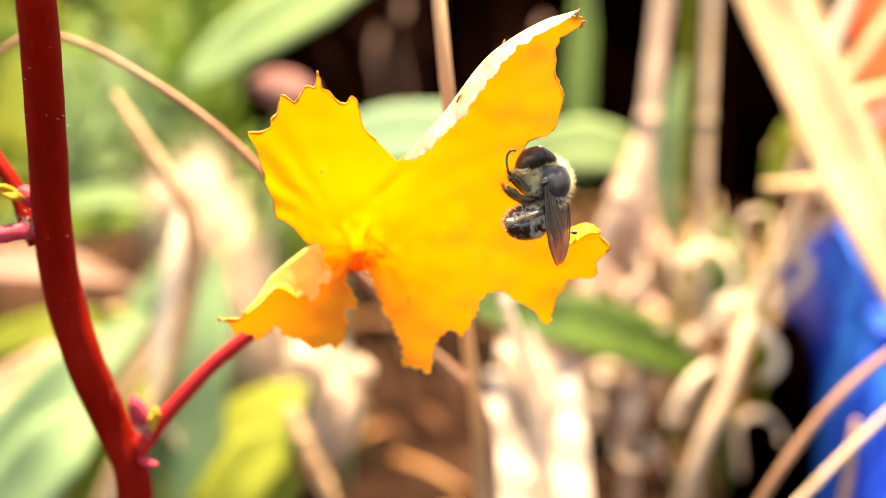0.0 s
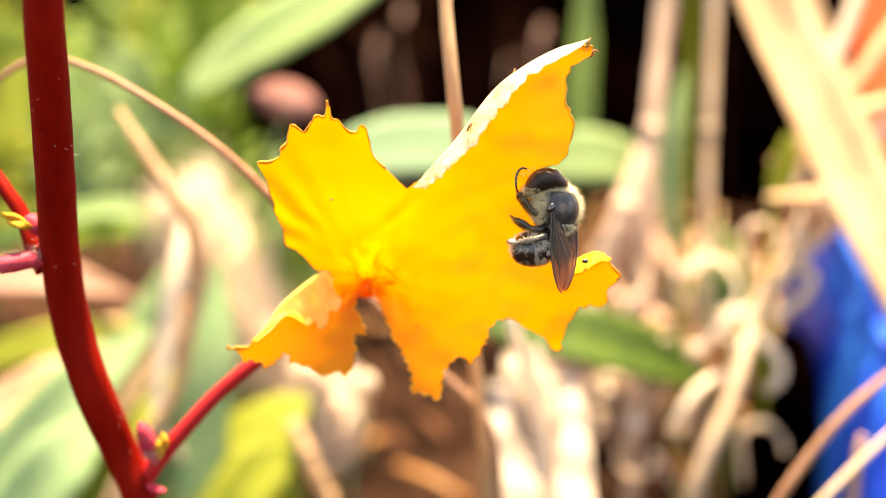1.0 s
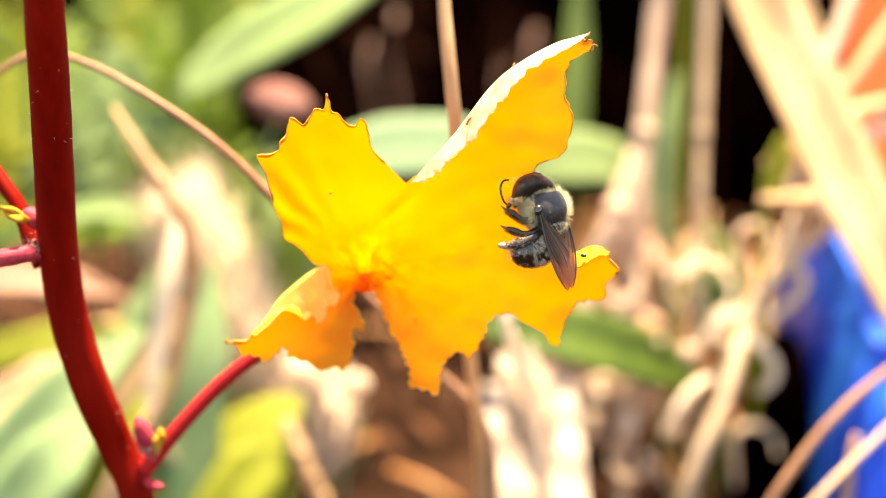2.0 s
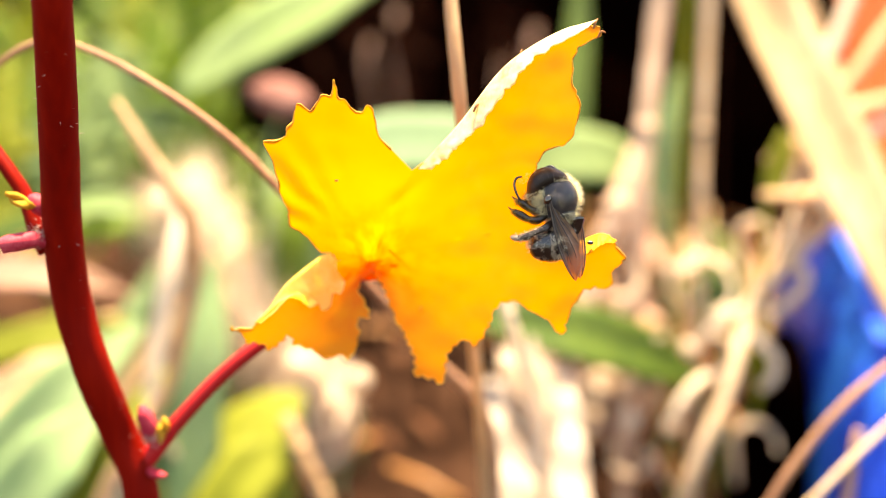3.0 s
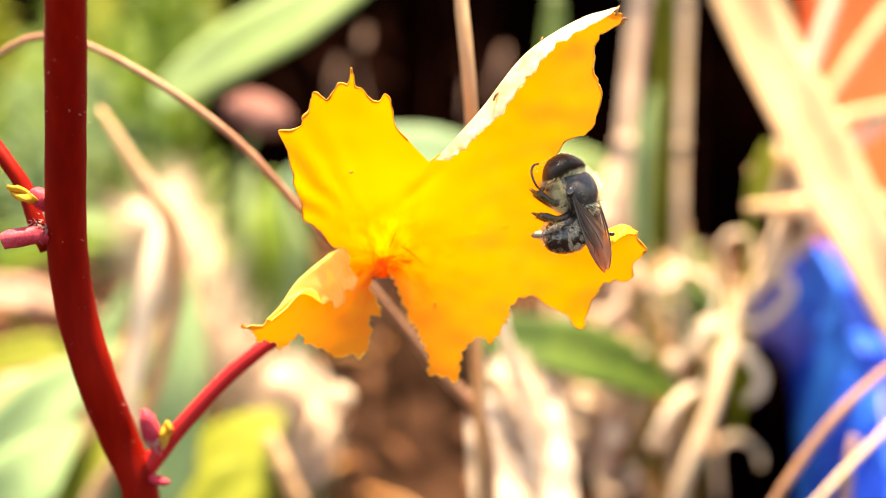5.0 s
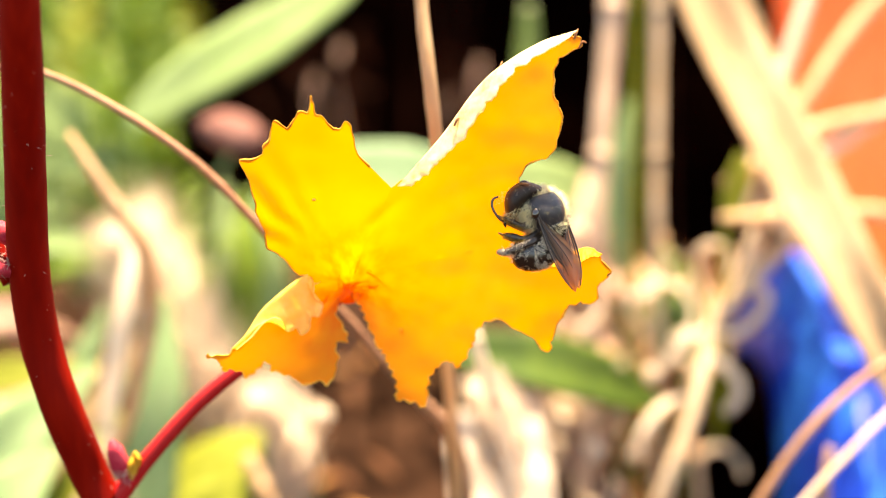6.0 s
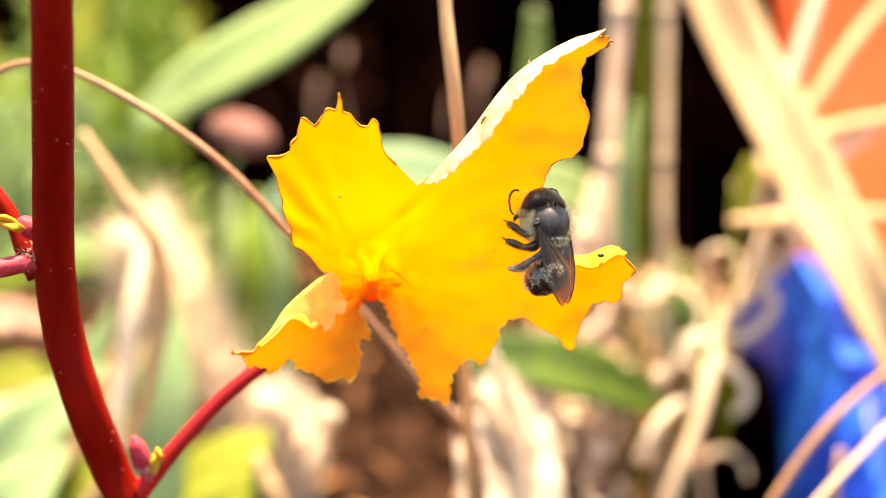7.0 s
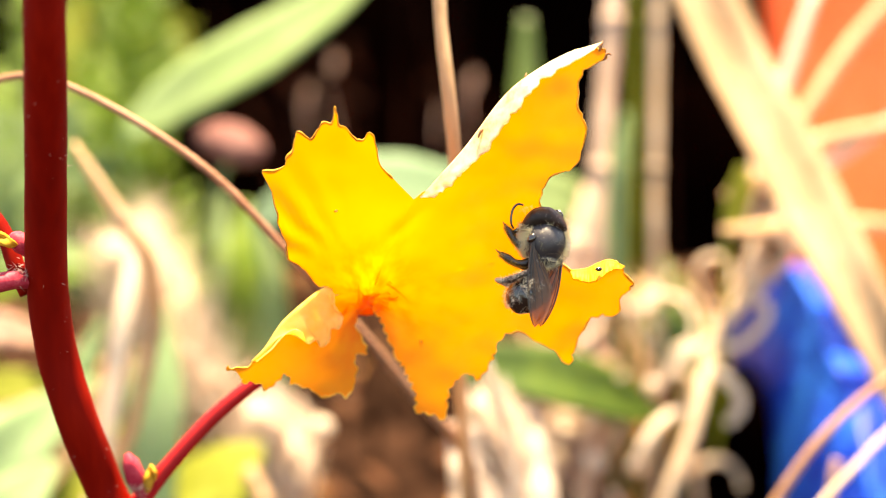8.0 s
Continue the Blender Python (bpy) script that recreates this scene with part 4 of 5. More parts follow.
stalk([(-21.2, 174, -21.6), (-18.5, 174, -27.8), (-15.2, 176, -36.0), (-11.4, 178, -52.3)], [1.0, 1.0, 1.0, 1.0], M_STRAW, "straw that carries a fluffy ear")
seed_head([(10.0, 160, -13.5), (11.0, 160, -17.0), (11.8, 161, -21.0), (12.2, 159, -26.0), (12.3, 154, -50.0)], 3.6, 700, 4.0, 5, "small fluffy grass ear before a papery sheath")
blade([(12.9, 160, -52.0), (12.8, 165, -38.6), (12.7, 171, -30.0), (12.5, 176, -21.8), (12.2, 180, -17.0)], [12, 13.5, 13.8, 13.5, 12], M_PAPER, "broad pale papery sheath of a dry grass", "dry_sheath", "dry leaf", 0.10, 0.1)
# the M_HOLLOW stalk has the hollow's shade in its colour
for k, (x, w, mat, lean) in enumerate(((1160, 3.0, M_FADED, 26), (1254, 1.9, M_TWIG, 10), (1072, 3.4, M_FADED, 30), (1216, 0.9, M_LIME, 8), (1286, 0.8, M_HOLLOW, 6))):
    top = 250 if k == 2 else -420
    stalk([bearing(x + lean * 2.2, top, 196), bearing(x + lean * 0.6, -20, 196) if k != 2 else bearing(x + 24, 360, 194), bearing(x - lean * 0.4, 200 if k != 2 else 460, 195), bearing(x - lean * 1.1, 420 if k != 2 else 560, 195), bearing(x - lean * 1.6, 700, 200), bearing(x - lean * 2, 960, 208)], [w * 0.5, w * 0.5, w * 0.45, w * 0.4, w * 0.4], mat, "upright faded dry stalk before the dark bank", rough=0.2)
# broad straw that leans across the corner, and the ones that cross it
blade([(34.9, 168, 52.5), (41.9, 166, 33.3), (46.5, 163, 21.9), (50.3, 160, 11.5), (54.3, 157, 0.8), (59.9, 157, -11.1), (66.7, 160, -25.6), (75.1, 166, -48.7)], [8, 8.5, 9, 9, 8, 7, 5, 4], M_STRAW, "broad pale dry grass blade leaning across", "dry_grass", "dry grass", 0.35)
blade([(46.7, 192, 60.0), (55.5, 190, 35.6), (60.0, 188, 21.9), (65.1, 186, 5.1), (71.7, 188, -13.3), (78.3, 192, -47.8)], [2.5, 3, 3.5, 3.5, 3, 3], M_STRAW, "dry grass blade leaning across", "dry_grass", "dry grass", 0.3)
for pts in ([(46.7, 176, 11.1), (51.4, 176, 18.1), (57.7, 176, 25.9), (65.1, 177, 35.6), (76.6, 178, 47.7)],
            [(44.6, 174, 13.3), (49.3, 174, 16.0), (54.3, 175, 19.6), (62.4, 176, 22.0), (72.6, 178, 23.9)],
            [(48.8, 178, 8.8), (51.2, 178, 19.1), (55.2, 178, 30.2), (59.9, 178, 42.9)],
            [(43.4, 172, 8.5), (47.2, 172, 8.5), (53.9, 174, 9.0), (62.4, 176, 9.5), (74.2, 178, 8.8)],
            [(48.9, 170, 15.2), (54.2, 170, 8.8), (59.1, 171, 3.5), (69.4, 174, -6.1)],
            [(50.0, 171, 8.5), (54.5, 171, 5.0), (60.2, 172, 0.8), (70.6, 175, -9.3)],
            [(48.0, 175, 1.6), (52.2, 176, 11.1), (59.9, 178, 17.5), (73.4, 180, 25.7)]):
    stalk(pts, [0.7, 1.1, 1.2, 1.0], random.Random(len(pts)).choice([M_PALE, M_STRAW]), "thin yellowish straw crossing the broad blade", "straw", "straw")
blade([(46.8, 172, 17.3), (46.0, 172, 13.9), (45.0, 172, 10.4), (44.0, 172, 7.4)], [1.5, 3.4, 3.2, 0.8], M_LIME, "small yellowing leaf on the straw")
for pts, w in (([(29.0, 236, -33.5), (30.9, 234, -20.7), (33.8, 233, -8.2), (39.2, 234, 11.6)], [14, 22, 22, 8]),):
    blade(pts, w, M_PINKY, "broad faded dry leaf behind the tendrils", "dry_leaf", "dry leaf", 0.15, 0.3)
# straws at the near corner
stalk([(60.9, 140, -6.2), (52.6, 138, -8.9), (47.4, 137, -11.8), (42.5, 137, -16.1), (38.5, 138, -21.5), (34.7, 139, -27.8), (30.7, 142, -37.9), (27.4, 148, -56.6)], [0.4, 0.48, 0.52, 0.54, 0.54, 0.54], M_ARCH, "curved tawny straw before the blue plastic", "straw", "straw")
stalk([(61.7, 142, -8.8), (53.8, 141, -14.4), (47.1, 140, -19.9), (41.5, 140, -25.5), (37.4, 141, -30.7), (31.8, 144, -42.3), (27.8, 150, -59.4)], [0.38, 0.42, 0.44, 0.44, 0.44], M_TWIG, "pale straw before the blue plastic", "straw", "straw")
stalk([(47.7, 146, -19.6), (47.0, 146, -22.7), (46.9, 147, -26.8), (46.2, 149, -34.4), (46.4, 152, -51.4)], [0.5, 0.6, 0.65, 0.7], M_PINKY, "short broken dry straw", "straw", "straw")
# tangle of dry tendrils on a leaning twig
stalk([(51.6, 182, 9.0), (50.4, 181, 4.9), (48.2, 180, 0.1), (45.5, 180, -3.8), (43.5, 180, -7.9), (41.6, 178, -13.7), (39.4, 177, -20.0), (36.4, 177, -26.9), (33.8, 180, -36.0), (32.1, 197, -54.3)], [0.6, 0.8, 0.95, 1.0, 1.05, 1.1, 1.1], M_TWIG, "leaning pale dry twig with curled tendrils", "dry_twig", "twig", rough=0.2)


twig = bpy.data.objects["dry_twig"]
for pts, r in (([(54.9, 172, 7.4), (51.9, 175, 3.6), (48.6, 177, -0.3), (45.4, 180, -4.7)], 1.3), ([(44.2, 180, -7.1), (46.9, 178, -7.5), (49.1, 176, -5.4), (50.5, 175, -2.9), (49.9, 176, -1.1), (47.7, 178, -1.7)], 0.9), ([(42.1, 183, -16.2), (38.4, 181, -16.7), (35.6, 180, -18.4), (33.6, 180, -21.3), (32.2, 181, -24.8)], 1.0), ([(43.1, 180, -9.5), (45.0, 178, -11.8), (46.6, 177, -14.1), (46.5, 177, -16.5), (45.0, 178, -18.3)], 1.1), ([(43.8, 180, -6.3), (40.6, 180, -8.3), (38.0, 181, -10.8), (36.6, 182, -12.9)], 0.9)):
    line = [p - twig.matrix_basis.translation for p in spline([at(*q) for q in pts], 24)]
    part("side_twig", tube(bmesh.new(), line, [r * 0.55 / 1000, r * 0.75 / 1000, r * 0.75 / 1000, r * 0.6 / 1000], 8, rough=0.2), M_PALE, twig, "short pale side twig")


def tendril(cx, cy, d, r, start, sweep, thick_mm, mat, tail):
    """A dry tendril: an open curl and a straight tail."""
    pts = []
    for k in range(7):
        w = radians(start + sweep * k / 6)
        q = r * (1 - 0.04 * k)
        pts.append((cx + q * math.cos(w), d + 0.6 * k, cy + q * math.sin(w)))
    pts.append((pts[-1][0] + tail[0], d + 6, pts[-1][2] + tail[1]))
    stalk(pts, [thick_mm * 0.6, thick_mm, thick_mm, thick_mm * 0.8], mat, "curled dry tendril in the tangle", "tendril", "tendril", 8, 0.1, 50, "tangle of tendrils")


random.seed(17)
for x, y, d, r, a, s in ((1246, 492, 180, 62, -70, 250), (1346, 402, 180, 33, -60, 270), (1150, 560, 188, 60, 130, 150), (1300, 560, 184, 36, 20, 250), (1075, 690, 186, 46, 60, 200), (1215, 420, 190, 50, 190, 160), (1290, 420, 192, 30, 100, 240), (1110, 470, 190, 46, 200, 170), (1190, 620, 188, 44, 100, 160), (1345, 770, 190, 40, -20, 200), (1130, 790, 190, 44, 160, 200)):
    px = bearing(x, y, d)
    tendril(px[0], px[2], d, r / 2245 * d, a, s, random.uniform(0.4, 0.6), M_PALE, (random.uniform(-4, 4), random.uniform(-9, -3)))
# pale balls; those at 1118 and 930 are added for blurred glints
for x, y, d, r in ((1118, 729, 186, 1.6), (1065, 676, 186, 1.2), (1190, 740, 182, 1.2), (1221, 600, 182, 1.2), (640, 655, 180, 1.6), (930, 655, 158, 1.0)):
    ob = part("pale_ball", blob(bmesh.new(), (0, 0, 0), (r / 1000, r / 1300, r / 1000), None, 14, 10, 0.2, 500), M_PALE)
    ob.matrix_basis = Matrix.Translation(at(*bearing(x, y, d)))
    tagged(ob, "round pale ball standing in for dry husks and blurred glints", "seed husk")
# green leaves
blade([(-41.3, 204, 26.8), (-34.9, 204, 31.6), (-28.4, 203, 35.6), (-20.3, 203, 40.2), (-9.5, 204, 47.5), (1.5, 206, 56.2)], [3, 8, 10, 10, 7, 1], M_PALELEAF, "broad pale green leaf before the dark bank", fold=0.12)
blade([(-20.9, 192, 12.1), (-14.2, 190, 15.4), (-7.3, 190, 17.0), (1.6, 191, 17.2), (10.0, 193, 16.3), (14.0, 195, 15.6)], [3, 8, 10, 10, 7, 1], M_MINT, "long pale green leaf lying behind the flower", fold=0.06)
blade([(9.0, 202, 12.0), (15.5, 200, 15.2), (22.2, 199, 16.2), (28.0, 200, 15.4), (34.0, 203, 13.0)], [3, 8, 9.5, 8, 1.5], M_SAGE, "broad green leaf lying behind the flower", fold=0.06)
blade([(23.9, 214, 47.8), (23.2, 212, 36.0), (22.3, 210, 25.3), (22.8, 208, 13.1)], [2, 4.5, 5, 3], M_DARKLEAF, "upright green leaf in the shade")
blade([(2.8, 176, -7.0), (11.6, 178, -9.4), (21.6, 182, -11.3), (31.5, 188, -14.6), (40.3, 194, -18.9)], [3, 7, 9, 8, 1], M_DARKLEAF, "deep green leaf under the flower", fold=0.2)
blade([(-37.2, 184.4, -45.9), (-33.2, 184.4, -34.4), (-28.4, 185.6, -28.1), (-23.7, 186.8, -23.2), (-20.0, 188.0, -20.0)], [13, 18, 17, 11, 1.5], M_LIME, "broad lime green leaf near the soil", fold=0.04, facing=BASE.to_3x3() @ Vector((-0.3, -0.8, 0.6)))
blade([(-32.7, 182.1, -47.0), (-29.5, 182.1, -37.2), (-25.6, 183.3, -30.9), (-21.7, 184.4, -26.2)], [7.1, 13.1, 13.1, 1.2], M_LIME, "lime green leaf near the soil", fold=0.04)
for k, (x0, y0, x1, y1, d, w, mat) in enumerate(((-80, 900, 260, 560, 178, 9, M_DRYING), (-120, 780, 190, 610, 184, 6, M_STRAW), (-60, 1010, 190, 700, 172, 10, M_DRYING), (-90, 640, 250, 560, 190, 5, M_LIME), (30, 980, 420, 420, 188, 3, M_STRAW), (-90, 480, 230, 500, 192, 5, M_PINKY), (80, 1010, 300, 640, 180, 5, M_LIME), (-70, 440, 250, 350, 204, 4, M_DARKLEAF), (60, 420, 520, 350, 206, 5, M_LEAF), (380, 620, 480, 300, 204, 5, M_LEAF), (120, 360, 300, 380, 190, 3.4, M_PALELEAF), (430, 640, 500, 250, 212, 6, M_SAGE), (500, 640, 540, 260, 214, 7, M_LEAF), (590, 640, 560, 290, 216, 6, M_SAGE), (270, 720, 330, 330, 178, 2.4, M_PALE), (330, 960, 385, 440, 186, 8, M_DRYING), (170, 800, 290, 450, 196, 5, M_DRYING), (20, 700, 240, 540, 200, 5, M_STRAW), (120, 960, 250, 520, 192, 7, M_DRYING), (210, 900, 300, 560, 200, 6, M_PALE), (250, 940, 410, 600, 204, 8, M_DRYING))):
    blade([bearing(x0, y0, d), bearing(x0 + (x1 - x0) * 0.33, y0 + (y1 - y0) * 0.33 - 18, d), bearing(x0 + (x1 - x0) * 0.66, y0 + (y1 - y0) * 0.66 - 18, d), bearing(x1, y1, d + 4)], [w * 0.6, w, w, w * 0.15], mat, "flat grass blade in the weed bed", "grass_tuft", "grass", 0.2)


LEAFLETS = {}
for mat in (M_LEAF, M_LIME, M_DARKLEAF, M_SAGE):
    LEAFLETS[mat.name] = [mesh("leaflet", ribbon(bmesh.new(), spline([Vector((0, 0, 0)), Vector((0.05 * k, 0.5, 0.08)), Vector((0.1 * k - 0.1, 1, -0.1))], 6), [0.05, 0.2 + 0.03 * k, 0.2, 0.02], Vector((0, 0, 1)), 0.3, 2), mat) for k in range(4)]


def feathery(x0, y0, x1, y1, d, seed, mat, label):
    """A feathery weed shoot: a stem with many narrow leaflets on both sides."""
    thing = empty("weed_shoot", at(*bearing(x0, y0, d)))
    tagged(thing, label, "weed")
    rnd = random.Random(seed)
    base = thing.matrix_basis.translation
    line = [p - base for p in spline([at(*bearing(x0, y0, d)), at(*bearing((x0 + x1) / 2 + rnd.uniform(-30, 30), (y0 + y1) / 2, d + rnd.uniform(-6, 6))), at(*bearing(x1, y1, d + rnd.uniform(-8, 8)))], 30)]
    part("stem", tube(bmesh.new(), line, [0.0008, 0.0006, 0.0003], 8), mat, thing)
    for i in range(2, 29):
        for s in (-1, 1):
            d0 = (line[i] - line[i - 1]).normalized()
            side = d0.cross(FACE).normalized() * s
            w = (side * rnd.uniform(0.6, 1.1) + d0 * rnd.uniform(0.3, 1.0) + FACE * rnd.uniform(-0.5, 0.6)).normalized()
            size = rnd.uniform(0.005, 0.011) * (1.1 - i / 40)
            ob = new("leaflet", LEAFLETS[mat.name][rnd.randrange(4)])
            ob.parent = thing
            up = FACE + Vector((rnd.uniform(-0.4, 0.4), 0, rnd.uniform(-0.4, 0.4)))
            across = w.cross(up).normalized()
            ob.matrix_basis = Matrix.Translation(line[i]) @ Matrix((across, w, across.cross(w))).transposed().to_4x4() @ Matrix.Scale(size, 4)
    return thing


random.seed(23)
for k in range(28):
    x = random.uniform(-80, 400)
    y = random.uniform(180, 460)
    feathery(x, y, min(430, x + random.uniform(-140, 140)), y - random.uniform(150, 330), random.uniform(222, 262), 100 + k, (M_LEAF, M_LIME, M_LEAF, M_SAGE, M_DARKLEAF)[k % 5], "feathery yellow-green weed shoot")
for k in range(9):
    x = random.uniform(190, 420)
    y = random.uniform(60, 230)
    feathery(x, y, x + random.uniform(-90, 70), random.uniform(-190, -40), random.uniform(236, 266), 300 + k, (M_LEAF, M_LIME, M_LEAF)[k % 3], "feathery yellow-green weed shoot")
# withered leaves in the hollow, its shade put into their near-black colour
for k in range(3):
    x = (655, 735, 905)[k]
    blade([(-16.6, 300, 24.2), (-18.1, 298, 38.6), (-17.5, 297, 50.4), (-15.9, 298, 63.8)] if k == 0 else [(-5.3, 306, 21.9), (-6.2, 304, 36.7), (-4.9, 303, 50.1), (-3.2, 304, 63.8)] if k == 1 else [(16.3, 302, 33.8), (17.1, 300, 41.6), (16.6, 300, 50.9), (15.6, 301, 59.1)], [3, 9, 10, 2], M_HOLLOW, "withered leaf in the hollow, its brown darkened to shade", "dead_leaf", "dead leaf", 0.2, 0.3)
random.seed(41)
# thin stems with the same shade in their colour
for k in range(6):
    x = random.uniform(600, 1000)
    d = random.uniform(245, 300)
    lean = random.uniform(-120, 120)
    stalk([bearing(x + lean, random.uniform(-300, -60), d), bearing(x + lean * 0.6, 40, d + 3), bearing(x + lean * 0.2, 170, d), bearing(x, 320, d - 3), bearing(x - lean * 0.2, 520, d - 8)], [0.5, 0.8, 0.9, 0.9, 0.9], M_HOLLOW, "thin stem in the hollow, its brown darkened to shade", sides=8, joints=False)
# small leaves; the M_HOLLOW ones are darkened for the shade
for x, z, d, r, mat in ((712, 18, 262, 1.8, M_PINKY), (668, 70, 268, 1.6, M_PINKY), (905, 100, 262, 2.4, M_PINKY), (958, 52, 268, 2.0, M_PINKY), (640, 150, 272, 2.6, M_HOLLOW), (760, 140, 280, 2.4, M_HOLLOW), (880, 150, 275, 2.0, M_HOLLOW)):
    c = bearing(x, z, d)
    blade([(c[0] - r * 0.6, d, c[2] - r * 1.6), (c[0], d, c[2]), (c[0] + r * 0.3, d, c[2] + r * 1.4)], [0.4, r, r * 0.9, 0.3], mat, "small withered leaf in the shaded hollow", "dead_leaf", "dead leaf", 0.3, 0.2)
blade([(45.5, 202, -11.2), (43.5, 201, -8.0), (42.2, 200, -4.4), (41.5, 200, -0.8)], [4, 8, 8, 2], M_PALELEAF, "small grey-green leaf in the dry tangle", fold=0.15)
blade([(49.6, 204, -14.4), (47.8, 204, -7.2), (46.0, 204, 0.1), (43.6, 205, 5.6)], [2, 5, 5, 1], M_LEAF, "narrow green leaf in the dry tangle", fold=0.15)
blade([(37.5, 210, 2.0), (37.0, 210, 13.2), (38.0, 210, 22.5), (40.0, 211, 31.1)], [2, 3.5, 3.5, 1], M_DRYING, "upright yellowing leaf between dry stalks", fold=0.15)
# rose husk and litter
husk = part("rose_husk", blob(bmesh.new(), (0, 0, 0), (0.0052, 0.0042, 0.0031), (0, 12, 0), 24, 16, 0.2, 260), M_ROSE)
husk.matrix_basis = Matrix.Translation(at(*(-24.1, 196, 24.4)))
tagged(husk, "dusty rose dried seed pod among the weeds", "seed pod")
stalk([(-25.5, 205, 22.9), (-27.8, 205, 16.5), (-28.8, 206, 3.8), (-30.0, 208, -24.0), (-29.7, 212, -52.8)], [0.5, 0.5, 0.6, 0.7], M_SAGE, "green stalk that carries the dried pod")
random.seed(31)
bm = bmesh.new()
for k in range(170):
    p = Vector((random.uniform(-0.12, 0.14), random.uniform(0.16, 0.40), 0))
    p.z = 0.002 + 0.004 * random.random()
    d = Vector((random.gauss(0, 1), random.gauss(0, 1), random.gauss(0, 0.25))).normalized()
    L = random.uniform(0.004, 0.022)
    tube(bm, [p - d * L / 2, p + Vector((0, 0, 0.0008)), p + d * L / 2], [random.uniform(0.0003, 0.0009)], 5, rough=0.2)
tagged(part("straw_litter", bm, M_TAWNY), "scattered broken straw litter on the soil", "litter", kind="stuff")
bm = bmesh.new()
for k in range(230):
    p = Vector((random.uniform(-0.11, 0.13), random.uniform(0.15, 0.36), random.uniform(0.001, 0.007)))
    d = Vector((random.gauss(0, 1), random.gauss(0, 1), random.gauss(0, 0.3))).normalized()
    size = random.uniform(0.004, 0.012)
    ribbon(bm, spline([p, p + d * size * 0.5 + Vector((0, 0, 0.0015)), p + d * size], 6), [0.0004, size * 0.35, size * 0.3, 0.0003], Vector((random.gauss(0, 0.4), random.gauss(-0.3, 0.4), 1)), 0.3, 2, 0.3)
tagged(part("leaf_litter", bm, M_BROWNLEAF), "curled brown dead leaf fragments on the soil", "leaf litter", kind="stuff")
bm = bmesh.new()
for k in range(200):
    p = Vector((random.uniform(-0.12, 0.14), random.uniform(0.16, 0.40), 0.001))
    r = random.uniform(0.0006, 0.003)
    blob(bm, p, (r, r * 0.8, r * 0.6), (random.uniform(0, 90), 0, random.uniform(0, 90)), 8, 6, 0.35, 300)
tagged(part("soil_clods", bm, M_SOIL), "brown crumbs and clods of soil", "clods", kind="stuff")


random.seed(37)
bm = bmesh.new()
for k in range(45):
    p = at(*bearing(random.uniform(1010, 1400), random.uniform(440, 640), random.uniform(208, 262)))
    d = Vector((random.gauss(0, 0.8), random.gauss(0, 0.5), random.gauss(0.1, 0.7))).normalized()
    half = random.uniform(0.004, 0.016)
    tube(bm, [p - d * half, p + Vector((random.gauss(0, 0.0015), 0, random.gauss(0, 0.0015))), p + d * half], [random.uniform(0.0003, 0.001)], 5, rough=0.2)
tagged(part("dry_thatch", bm, M_STRAW), "loose thatch of pale dry grass before the bank", "thatch", kind="stuff")
# the shadow beside the plastic, added as a near-black lump
mound = part("shade_mound", blob(bmesh.new(), (0, 0, 0), (0.0075, 0.010, 0.030), None, 28, 20, 0.3, 90), M_DARK)
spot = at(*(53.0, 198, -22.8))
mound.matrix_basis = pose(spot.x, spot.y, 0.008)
tagged(mound, "near-black lump added in place of the shadow beside the plastic", "earth mound")


# ---- blue and orange plastic ----
def lofted(name, rings, mat, label, category, sides=48, dents=0.0):
    """A round plastic vessel: rings of height and radius in mm, with wall thickness."""
    bm = bmesh.new()
    loops = []
    for z, r in rings:
        loops.append([bm.verts.new(mm(r * (1 + dents * noise.noise(Vector((math.cos(w), math.sin(w), z / 18)) * 1.7)) * math.cos(w), r * (1 + dents * noise.noise(Vector((math.cos(w), math.sin(w), z / 18)) * 1.7)) * math.sin(w), z)) for w in [2 * math.pi * k / sides for k in range(sides)]])
    for a, b in zip(loops, loops[1:]):
        for k in range(sides):
            bm.faces.new((a[k], a[(k + 1) % sides], b[(k + 1) % sides], b[k]))
    bm.faces.new(loops[0][::-1])
    bm.faces.new(loops[-1])
    return tagged(part(name, bm, mat), label, category)


PROFILE = [(-2.5, 34, -22), (-3.5, 22, -15), (-3.4, 13, -9), (-2.8, 7, -5), (-1.8, 3, -2.2), (-0.7, 0.6, -0.5), (0, 0, 0), (2, 0.6, 0), (6, 2.6, 0.2), (12, 6, -0.6), (20, 10, -2), (30, 16, -8), (38, 22, -20)]
ridge = spline([bearing(1486, 392, 186), bearing(1512, 450, 183), bearing(1544, 530, 178), bearing(1576, 630, 172), bearing(1600, 750, 166), bearing(1616, 900, 160), bearing(1630, 1080, 156)], 60)
bm, rows = bmesh.new(), []
for i, p in enumerate(ridge):
    row = []
    grow = min(1.0, 0.3 + i / 30)
    for k, o in enumerate(spline(PROFILE, 40)):
        ruck = 1.8 * noise.noise(Vector((i * 0.11, k * 0.16, 2))) + 0.5 * noise.noise(Vector((i * 0.35, k * 0.4, 7)))
        w = at(p.x + o.x * grow + ruck * 0.5, p.y + o.y + ruck, p.z + o.z * grow + ruck * 0.4)
        w.z = max(w.z, 0.001)
        row.append(bm.verts.new(w))
    rows.append(row)
for a, b in zip(rows, rows[1:]):
    for k in range(39):
        bm.faces.new((a[k], a[k + 1], b[k + 1], b[k]))
blue = tagged(thick(part("plastic_sheet", bm, M_BLUE), 0.0006), "rucked blue plastic sheet behind the straws, gloss streaks and dark folds in its colour", "plastic sheet")
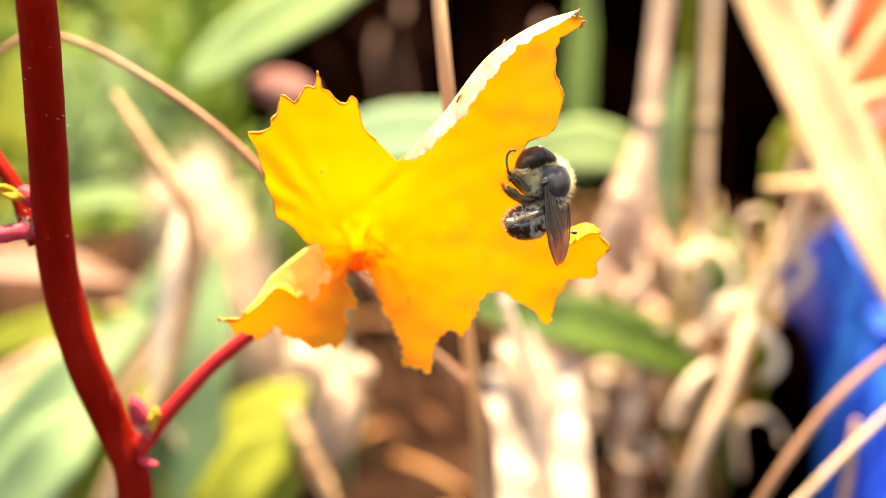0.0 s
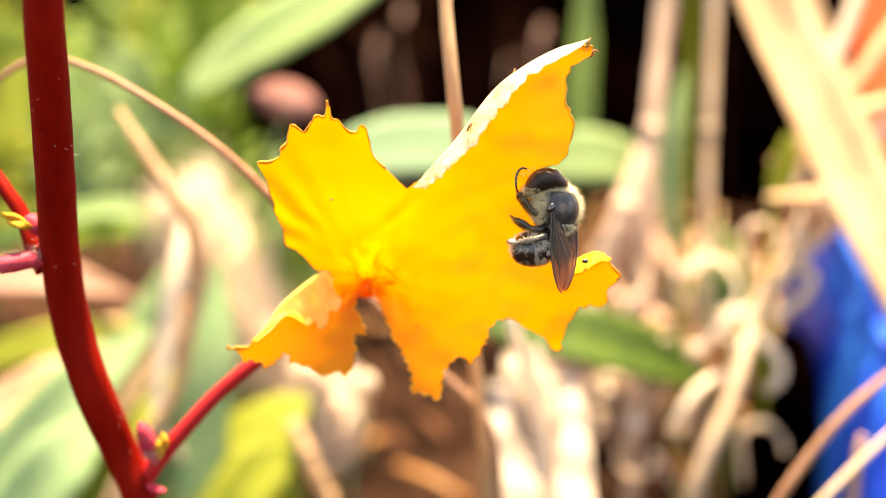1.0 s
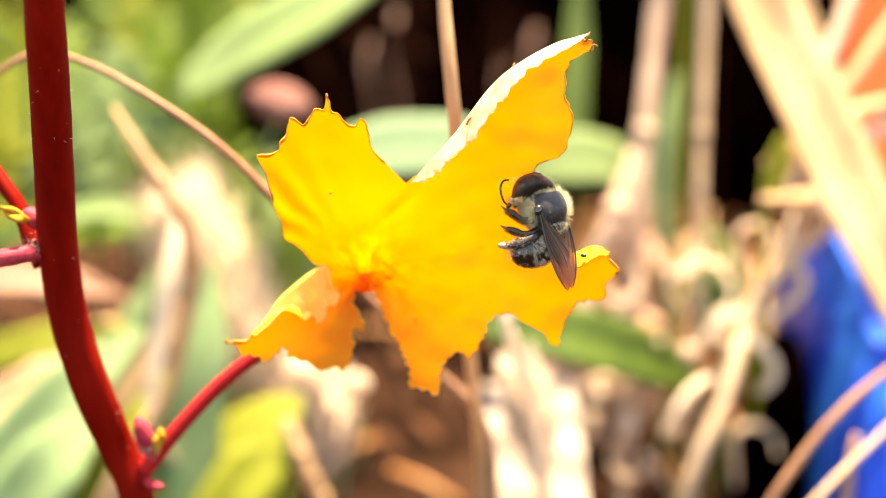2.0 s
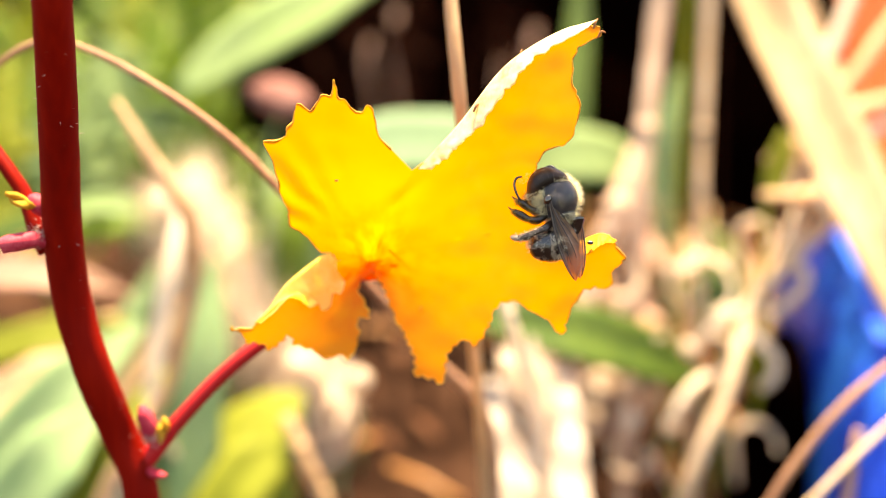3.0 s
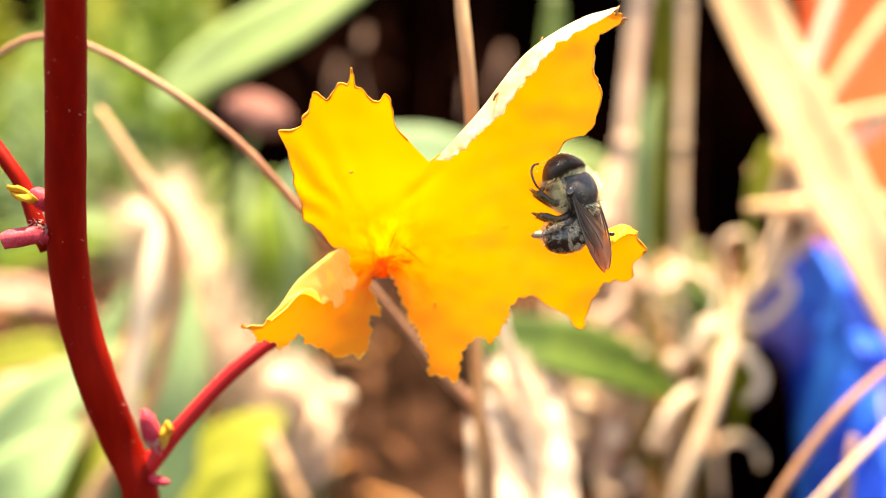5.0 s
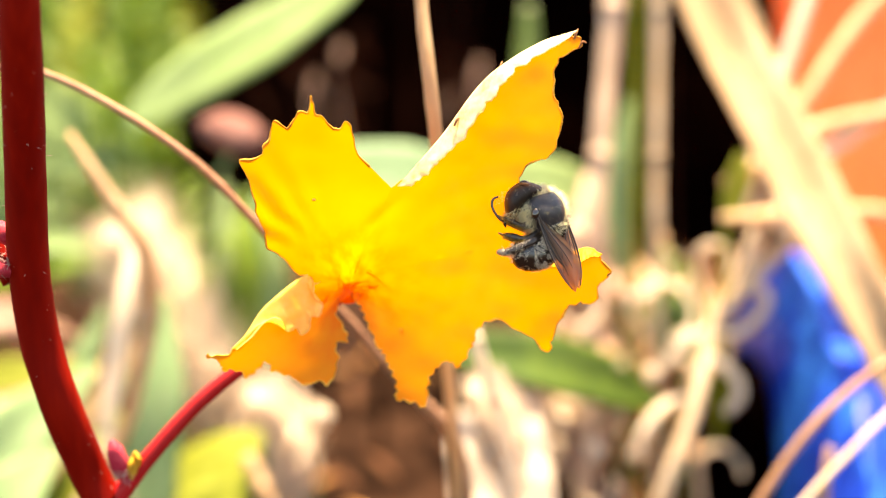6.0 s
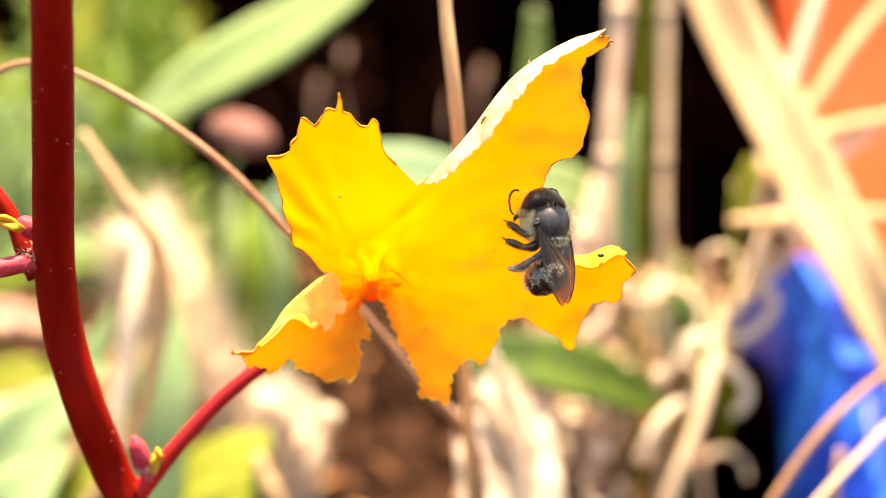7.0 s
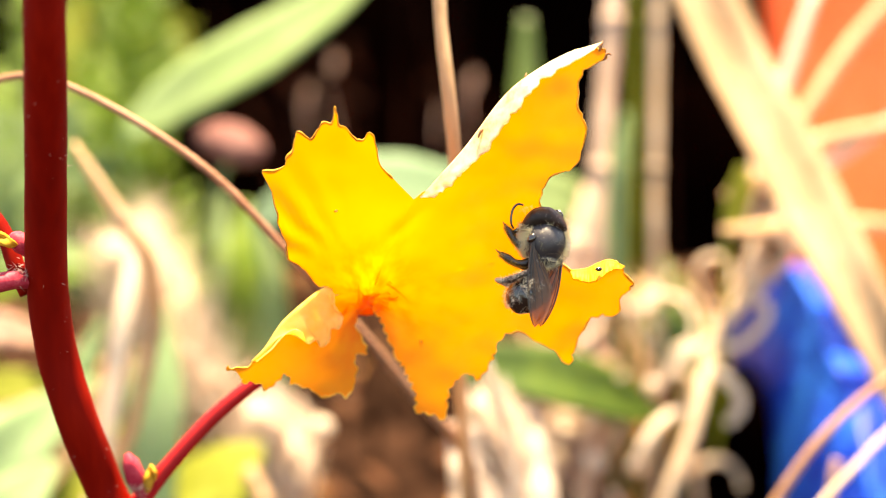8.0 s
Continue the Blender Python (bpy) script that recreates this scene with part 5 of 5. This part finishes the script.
orange = lofted("orange_bucket", [(0, 38), (4, 40), (60, 48), (112, 57), (116, 60), (122, 60), (124, 58), (122, 56), (100, 53), (20, 41)], M_ORANGE, "faded orange plastic bucket behind the straws", "bucket", 72)
spot = at(*(135.5, 262, 28.1))
orange.matrix_basis = pose(spot.x, spot.y, 0.0)
bm = bmesh.new()
tube(bm, [mm(60.5 * math.cos(w), 60.5 * math.sin(w), 119) for w in [2 * math.pi * k / 64 for k in range(65)]], [0.0022], 10, cap=False)
part("rim", bm, M_ORANGE, orange, "thick rolled bucket rim")
for w in (200, 20):
    part("handle_lug", blob(bmesh.new(), mm(59 * math.cos(radians(w)), 59 * math.sin(radians(w)), 108), mm(4, 4, 6), None, 14, 10), M_ORANGE, orange, "lug for the bucket handle")


# ---- what moves ----
def motions():
    """The bee shifts and turns on the petal; its head, abdomen and legs stir."""
    # seconds, place in mm, turn in the plane of the petal, turn about its own length
    rows = [
        (0.0, 8.48, 5.42, -3, 8), (0.2, 8.14, 5.56, 0, 7), (0.5, 8.14, 5.51, 1, 6), (0.7, 8.23, 5.32, -3, 4), (1.0, 8.34, 5.61, -6, 2), (1.2, 8.08, 5.23, -2, 1),
        (2.3, 7.42, 5.19, 9, -1), (2.5, 7.62, 4.89, 10, -2), (3.0, 7.72, 5.01, 6, -4), (3.2, 7.13, 4.96, 7, -4), (3.5, 7.60, 5.07, 8, -4), (3.7, 7.72, 5.26, 10, -2),
        (3.8, 7.93, 4.98, 7, -2), (4.0, 7.43, 5.07, 9, 0), (4.2, 7.44, 4.93, 12, 0), (5.3, 7.63, 4.81, 9, 0), (5.5, 8.06, 4.86, 7, 0), (5.7, 7.97, 5.71, 12, -2),
        (5.8, 7.92, 5.20, 9, -2), (6.0, 7.83, 5.11, 13, -4), (6.2, 8.00, 5.26, 16, -4), (6.5, 7.52, 4.84, 19, -4), (6.8, 6.98, 4.01, 4, -10), (7.0, 6.33, 4.13, 2, -14),
        (7.2, 6.76, 3.81, -5, -15), (7.5, 6.86, 3.32, -15, -16), (7.8, 6.17, 3.43, -10, -17), (8.0, 6.31, 3.57, -14, -18)]
    walk(bee, [(t, BASE @ pose(x / 1000, 0.0963, z / 1000) @ pose(0, 0, 0, 0, -turn, 0) @ pose(0, 0, 0, 0, 0, yaw)) for t, x, z, turn, yaw in rows])
    nods = [(0, -1.78, 1.33, -3), (0.5, -1.45, 1.36, 0), (1.0, -1.66, 1.66, 4), (2.5, -1.35, 1.36, -2), (3.0, -1.3, 1.12, -6), (3.5, -1.55, 1.08, -4), (4.0, -1.3, 1.3, -2),
            (5.5, -1.5, 1.68, -4), (6.0, -1.85, 1.15, -8), (6.5, -1.55, 1.28, 1), (7.0, -0.9, 1.33, 8), (7.5, -1.3, 1.4, 2), (8.0, -0.88, 1.3, 3)]
    walk(head, [(t, pose(x / 1000, -0.00015, z / 1000, 0, a, 0)) for t, x, z, a in nods])
    curls = [(0, -1.87, -3.45, -3), (0.5, -1.87, -3.55, 0), (1.0, -1.86, -3.54, -4), (2.5, -1.46, -3.25, 10), (3.0, -1.1, -3.7, 6), (3.5, -1.4, -3.8, 8), (4.0, -1.5, -3.7, 9),
             (5.5, -1.8, -3.25, 7), (6.0, -1.75, -3.17, 13), (6.5, -1.5, -3.2, 19), (7.0, -0.75, -4.3, -22), (7.5, -0.5, -4.13, -39), (8.0, -0.84, -4.25, -41)]
    walk(abdomen, [(t, pose(x / 1000, 0.00015, z / 1000, 0, a, 0)) for t, x, z, a in curls])
    for k, ob in enumerate(LEGS):
        sway = 4 + 2 * (k % 3)
        reach = (-2, -10, -7)[k % 3]
        rows = [(t, pose(0, 0, 0, 0, sway * math.sin(1.7 * t + 2.1 * k) + (reach if t > 6.8 else 0), 0)) for t in (0, 0.5, 1.0, 2.5, 3.0, 3.5, 4.0, 5.5, 6.0, 6.5, 7.0, 7.5, 8.0)]
        walk(ob, rows)


motions()
